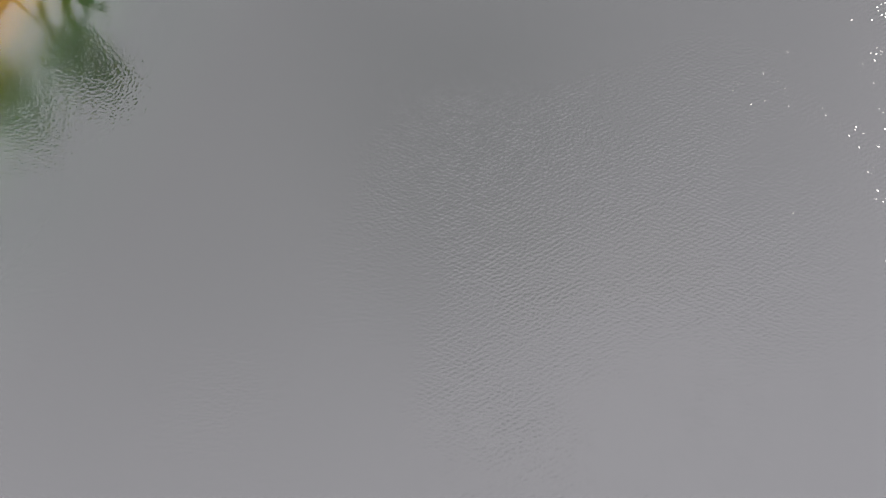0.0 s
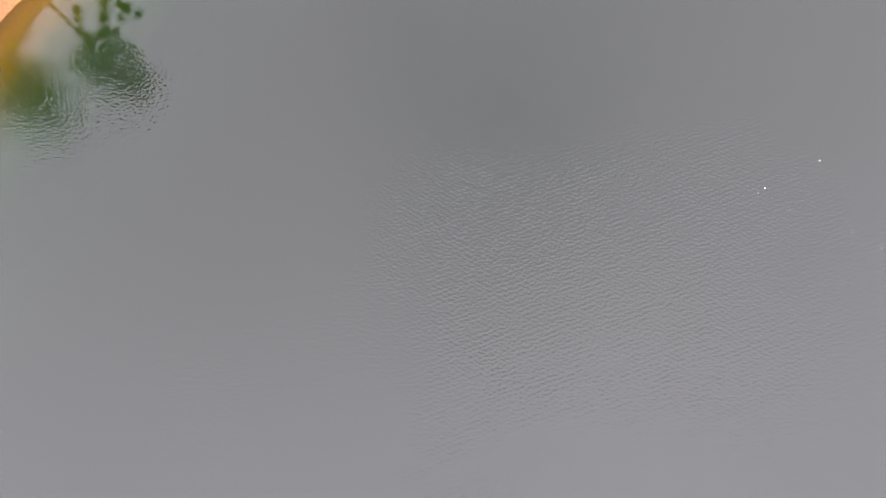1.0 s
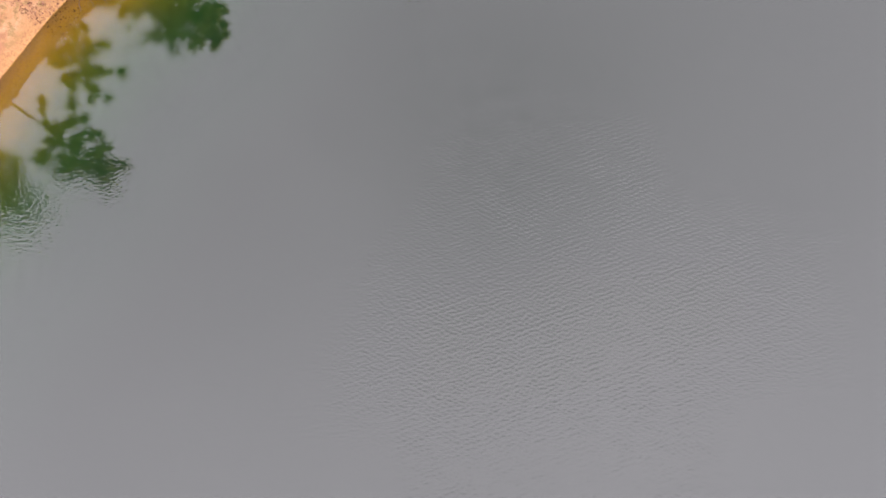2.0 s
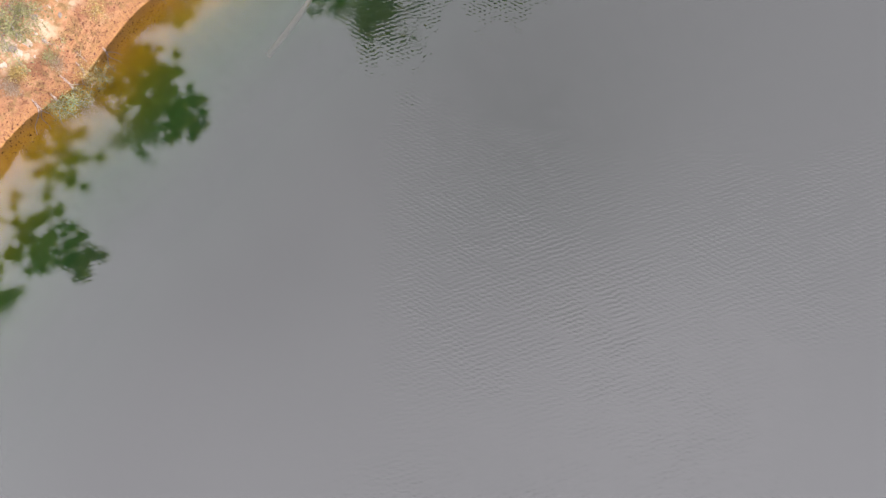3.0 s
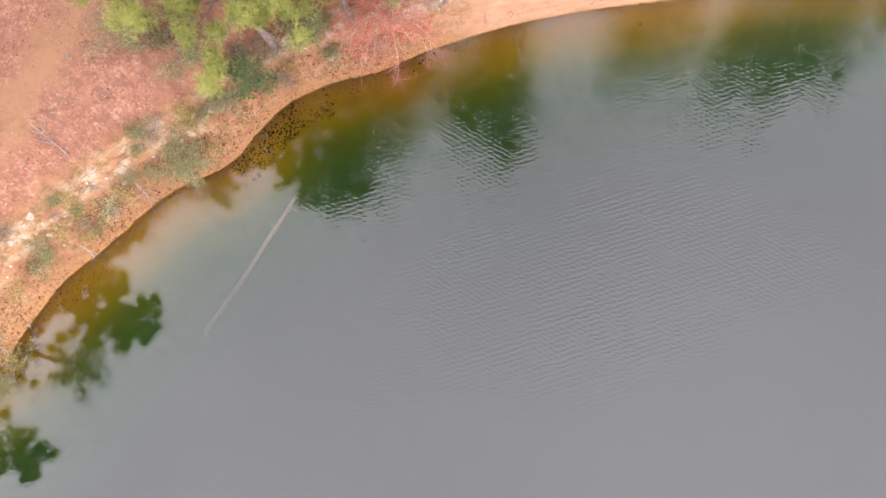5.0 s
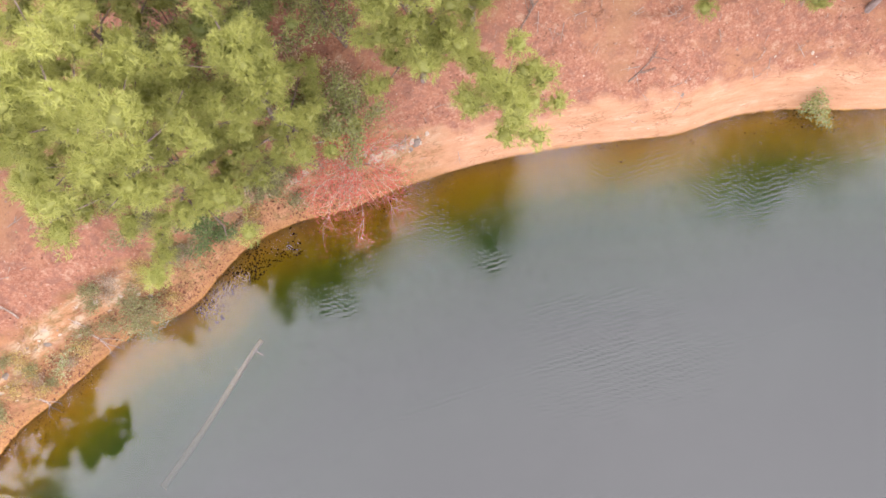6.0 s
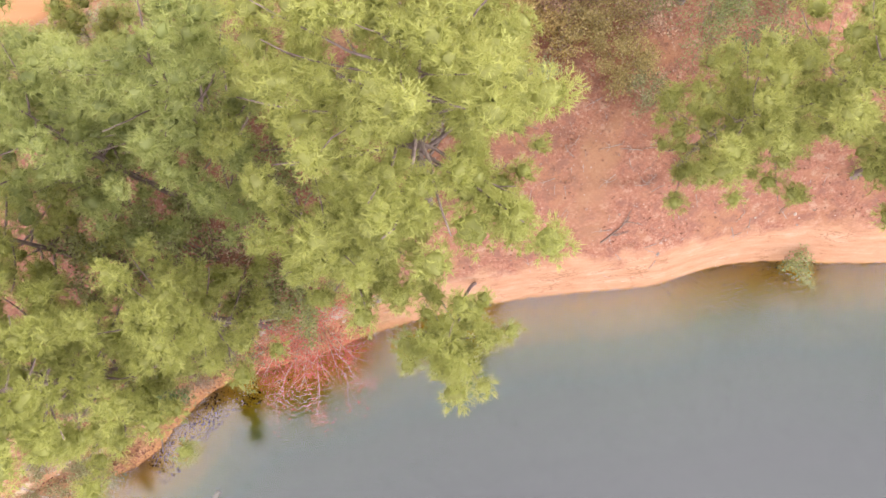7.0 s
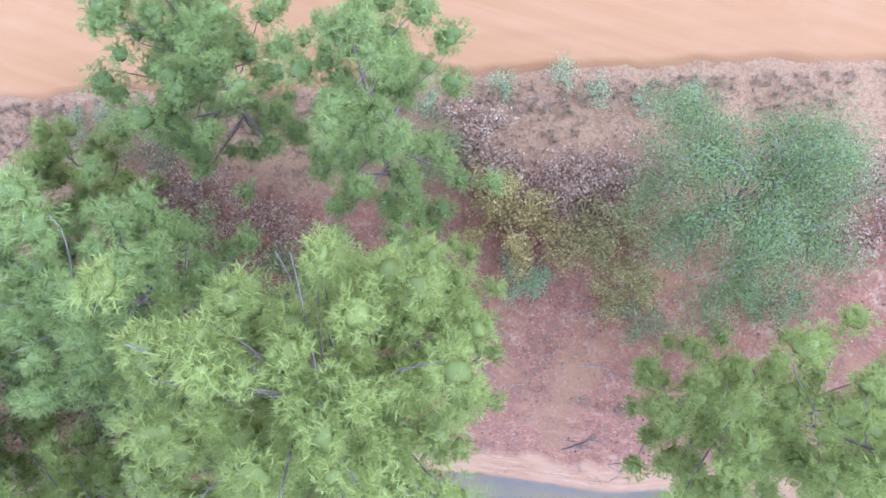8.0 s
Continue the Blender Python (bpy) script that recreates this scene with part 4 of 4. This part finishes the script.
# wood, stones and leaves lying about
def build_log():
    rng = np.random.default_rng(5)
    a, b = np.array((-6.87, 16.46, -0.5)), np.array((-3.98, 22.57, -0.92))
    u = np.linspace(0, 1, 14)[:, None]
    pts = a + (b - a) * u + np.array((0.07, 0.0, 0.0)) * np.sin(u * 5) - (0, 0, 0)
    pts -= a
    log = thing("sunken_log", a, "slender pale tree trunk lying just under the water", "log")
    stem = part("log_stem", mesh_of("log_stem", *tube([(pts, np.linspace(0.135, 0.095, 14) + rng.normal(0, 0.008, 14))], 8), smooth=True), LOG, log)
    for f, way, length in ((0.93, (0.8, -0.1, 0.1), 0.45), (0.78, (-0.5, 0.5, 0.12), 0.3), (0.02, (0.5, -0.2, 0.05), 0.22)):
        twig = bent(rng, pts[int(f * 13)], way, length, 0.1, 4, 0.3)
        part("branch_stub", mesh_of("branch_stub", *tube([(twig, np.linspace(0.04, 0.015, 5))], 5), smooth=True), LOG, stem)


def stick_mesh(seed, length, thick, forks):
    rng = np.random.default_rng(seed)
    pts = bent(rng, (-length / 2, 0, thick), (1, 0, 0), length, 0.0, 6, 0.6)
    pts[:, 2] = thick + np.abs(pts[:, 2] - thick) * 0.4
    runs = [(pts, thick * np.linspace(1, 0.45, 7))]
    for _ in range(forks):
        k = rng.integers(2, 6)
        runs.append((bent(rng, pts[k], (1, rng.choice((-1, 1)) * rng.uniform(0.5, 1.2), 0.15), length * rng.uniform(0.2, 0.45), 0.0, 4, 0.4), thick * 0.55 * np.linspace(1, 0.4, 5)))
    return mesh_of("stick", *tube(runs, 6), smooth=True)


def slope_pose(x, y, turn, sink=0.0):
    """Lying on the ground at x, y, tilted with it."""
    e = 0.25
    z = height(np.array([x, x + e, x - e, x, x]), np.array([y, y, y, y + e, y - e]))
    normal = Vector((-(z[1] - z[2]) / (2 * e), -(z[3] - z[4]) / (2 * e), 1)).normalized()
    q = Vector((0, 0, 1)).rotation_difference(normal)
    return Matrix.Translation((x, y, z[0] - sink)) @ q.to_matrix().to_4x4() @ Matrix.Rotation(turn, 4, "Z")


def build_sticks():
    rng = np.random.default_rng(9)
    kinds = [stick_mesh(200 + k, length, thick, forks) for k, (length, thick, forks) in enumerate(((0.28, 0.014, 0), (0.36, 0.016, 0), (0.5, 0.017, 1), (0.2, 0.016, 0), (0.75, 0.018, 2)))]
    for me in kinds:
        me.materials.append(STICK)
    patches = [(10.0, 35.6, 1.9, 1.4, 46), (14.5, 36.2, 3.5, 0.9, 26), (-11.5, 23.8, 2.6, 1.6, 22), (1.2, 30.9, 1.6, 0.6, 12), (6.5, 34.2, 2.2, 0.8, 14), (-16.0, 16.2, 1.6, 1.4, 12), (8.0, 44.0, 3.5, 0.8, 12)]
    for px, py, sx, sy, count in patches:
        for _ in range(count):
            x, y = px + rng.normal() * sx, py + rng.normal() * sy
            if height(np.array([x]), np.array([y]))[0] < 0.4:
                continue
            ob = new("stick", kinds[rng.integers(0, 5)])
            ob.matrix_world = slope_pose(x, y, rng.uniform(0, 6.28), 0.012)
            tagged(ob, "short bleached stick lying on the leaf litter", "stick", "sticks on the ground")
    for x, y, turn, size, label in ((10.1, 34.25, 0.9, 1.0, "dark forked dead branch on the bare slope"), (-11.9, 22.9, 2.2, 1.2, "pale crooked dead branch on the leaf litter"), (0.9, 30.6, 0.4, 1.1, "pale dead branch under the pines"), (5.5, 35.2, 1.2, 1.0, "dark forked dead branch on the bare slope")):
        me = stick_mesh(int(300 + x * 7 % 50), 1.5 * size, 0.04, 5)
        me.materials.append(TWIG_DARK if "dark" in label else STICK)
        ob = new("dead_branch", me)
        ob.matrix_world = slope_pose(x, y, turn, 0.015)
        tagged(ob, label, "branch")
    pole = bent(np.random.default_rng(3), (0, 0, 0), (0.62, 0.78, 0.28), 2.3, -0.1, 8, 0.15)
    me = mesh_of("dead_pole", *tube([(pole, np.linspace(0.05, 0.03, 9))], 6), smooth=True)
    me.materials.append(STICK)
    ob = new("dead_pole", me)
    ob.location = (9.3, 43.2, ground_at(9.3, 43.2, 0.0))
    tagged(ob, "bleached dead pole leaning in the brown shrubs", "branch")


def build_pallet():
    """A pallet: boards across three bearers."""
    pallet = thing("wooden_pallet", (3.3, 36.85, ground_at(3.3, 36.85, -0.03)), "weathered grey wooden pallet lying on the litter under a pine", "pallet", turn=radians(56))

    def board(name, x, y, z, sx, sy, sz, parent):
        bm = bmesh.new()
        bmesh.ops.create_cube(bm, size=1.0)
        for v in bm.verts:
            v.co = Vector((v.co.x * sx + x, v.co.y * sy + y, v.co.z * sz + z))
        bmesh.ops.bevel(bm, geom=bm.edges[:], offset=0.006, segments=1, affect="EDGES")
        me = bpy.data.meshes.new(name)
        bm.to_mesh(me)
        bm.free()
        part(name, me, STICK, parent)

    for x in (-0.5, 0.0, 0.5):
        board("bearer", x, 0.0, 0.05, 0.09, 0.8, 0.1, pallet)
    for n in range(5):
        board("board", 0.0, -0.34 + 0.17 * n, 0.112, 1.2, 0.115, 0.022, pallet)


def build_roots():
    rng = np.random.default_rng(14)
    for n, (x, y, turn, length) in enumerate(((-15.7, 13.6, -0.7, 1.5), (-15.2, 14.3, -0.5, 1.2), (-16.3, 13.2, -1.1, 1.3), (-14.0, 16.0, -0.6, 1.0), (-12.0, 19.3, -0.8, 0.9), (-10.0, 22.0, -0.7, 1.0), (-14.7, 15.0, -0.9, 0.8))):
        u = np.linspace(0, 1, 9)
        runs = []
        for k in range(3):
            a = turn + (k - 1) * 0.45
            px = x + math.cos(a) * length * u * (1 - 0.15 * k) + 0.06 * np.sin(u * 7 + k)
            py = y + math.sin(a) * length * u * (1 - 0.15 * k) + 0.06 * np.cos(u * 6 + k)
            pz = height(px, py) + 0.015
            runs.append((np.stack([px - x, py - y, pz], 1), 0.03 * np.linspace(1, 0.35, 9)))
        me = mesh_of("root", *tube(runs, 5), smooth=True)
        me.materials.append(STICK)
        ob = new("root", me)
        ob.location = (x, y, 0)
        tagged(ob, "bare pale root washed out of the bank", "root", "roots in the bank")


def stone_mesh(seed, flat):
    rng = np.random.default_rng(seed)
    bm = bmesh.new()
    bmesh.ops.create_icosphere(bm, subdivisions=2, radius=1.0)
    cuts = [(rng.normal(size=3), rng.uniform(0.55, 0.85)) for _ in range(7)]
    for v in bm.verts:
        p = np.array(v.co)
        for way, far in cuts:
            way = way / np.linalg.norm(way)
            over = p @ way - far
            if over > 0:
                p = p - way * over
        v.co = Vector(p * (1.25, 0.9, flat)) + Vector(rng.normal(size=3) * 0.02)
    me = bpy.data.meshes.new("stone")
    bm.to_mesh(me)
    bm.free()
    return me


def build_stones():
    rng = np.random.default_rng(31)
    kinds = [stone_mesh(70 + k, 0.45 + 0.1 * (k % 3)) for k in range(5)]
    for k, me in enumerate(kinds):
        me.materials.append(STONE if k < 4 else STONE_DARK)
    done = 0
    way = np.diff(LINE, axis=0) / SEG_LEN[:, None]
    while done < 150:
        s = rng.uniform(-24.0, 3.0) if done < 120 else rng.uniform(6, 18)
        k = int(np.clip(np.searchsorted(ARC, s) - 1, 0, len(way) - 1))
        d = rng.normal(1.05, 0.22) if done < 120 else rng.normal(1.4, 0.5)
        x = LINE[k, 0] + way[k, 0] * (s - ARC[k]) - way[k, 1] * d
        y = LINE[k, 1] + way[k, 1] * (s - ARC[k]) + way[k, 0] * d
        size = float(np.clip(rng.lognormal(-2.35, 0.5), 0.04, 0.26)) * (1.0 if done < 120 else 0.35)
        ob = new("stone", kinds[rng.integers(0, 5)])
        ob.matrix_world = slope_pose(x, y, rng.uniform(0, 6.28), size * 0.2) @ Matrix.Scale(size, 4)
        tagged(ob, "pale broken stone bedded in the clay bank", "stone", "stones in the bank")
        done += 1


def scatter(name, label, category, count, area, low, high, size, material, seed, lift, flat=0.35, tone=(0.5, 0.2), clump=None, at=None, strip=None):
    """Fallen leaves, joined: spread over a stretch of the ground between two distances from the water."""
    rng = np.random.default_rng(seed)
    if strip:
        s, d = rng.uniform(strip[0], strip[1], count * 3), rng.uniform(low, high, count * 3)
        k = np.clip(np.searchsorted(ARC, s) - 1, 0, len(SEG) - 1)
        way = SEG[k] / SEG_LEN[k][:, None]
        x = LINE[k, 0] + way[:, 0] * (s - ARC[k]) - way[:, 1] * d
        y = LINE[k, 1] + way[:, 1] * (s - ARC[k]) + way[:, 0] * d
        ok = np.ones(len(x), bool)
    else:
        x, y = rng.uniform(area[0], area[1], count * 3), rng.uniform(area[2], area[3], count * 3)
        d, s = shore_of(x, y)
        ok = (d > low) & (d < high)
    if clump:
        ok &= wavy(x * clump, y * clump, seed) + 0.7 * rng.normal(size=len(x)) > 0.1
    x, y = x[ok][:count], y[ok][:count]
    z = (height(x, y) if at is None else np.full(len(x), at)) + lift
    axes = rng.normal(size=(len(x), 3)) * flat + (0, 0, 1)
    v, f, t = strewn(LEAF * (1.3, 1, 1.6), LEAF_FACES, np.stack([x, y, z], 1), turns(rng, axes)[:, :, [0, 1, 2]], size * rng.lognormal(0, 0.3, len(x)), rng.normal(tone[0], tone[1], len(x)))
    me = mesh_of(name, v, f, t)
    me.materials.append(material)
    tagged(new(name, me), label, category, kind="stuff")


def build_grass():
    """Dry tufts of grass along the verge of the track."""
    rng = np.random.default_rng(51)
    n = 2600
    along, out = rng.uniform(-6, 36, n), -np.abs(rng.normal(0.9, 1.2, n)) - 0.05
    x, y = ROAD_A[0] + ROAD_WAY[0] * along + ROAD_OUT[0] * out, ROAD_A[1] + ROAD_WAY[1] * along + ROAD_OUT[1] * out
    keep = wavy(x * 0.8, y * 0.8, 52) > -0.35
    x, y = x[keep], y[keep]
    tv, tf, tip = tuft_template(rng, 16, 0.26, 0.016, radians(60))
    v, f, t = strewn(tv, tf, np.stack([x, y, height(x, y) + 0.02], 1), turns(rng, rng.normal(size=(len(x), 3)) * 0.15 + (0, 0, 1)), rng.uniform(0.6, 1.3, len(x)), rng.normal(0.5, 0.2, len(x)), tip)
    me = mesh_of("dry_grass", v, f, t)
    me.materials.append(DRY_GRASS)
    tagged(new("dry_grass", me), "dry bleached grass tufts along the clay track", "grass", kind="stuff")


build_log()
build_sticks()
build_pallet()
build_roots()
build_stones()
build_grass()
scatter("leaf_litter", "brown and bleached fallen leaves on the clay ground", "leaves", 42000, (-19, 21, 13, 47), 1.3, 16, 0.07, LITTER, 61, 0.015, tone=(0.42, 0.26), clump=0.9)
scatter("shore_leaves", "red-brown leaves washed up along the waterline", "leaves", 11000, None, 0.0, 0.75, 0.06, BROWN_LEAF, 62, 0.012, tone=(0.35, 0.25), clump=0.8, strip=(-26, 1.5))
scatter("sunken_leaves", "dark sodden leaves on the lake bed near the shore", "leaves", 1500, None, -0.9, -0.05, 0.05, SUNKEN, 63, 0.02, 0.2, clump=0.7, strip=(-26, 24))
scatter("sunken_leaves", "dark sodden leaves gathered in a shallow of the lake", "leaves", 700, None, -1.2, -0.1, 0.075, SUNKEN, 64, 0.02, 0.2, clump=1.3, strip=(-9.0, -3.5))
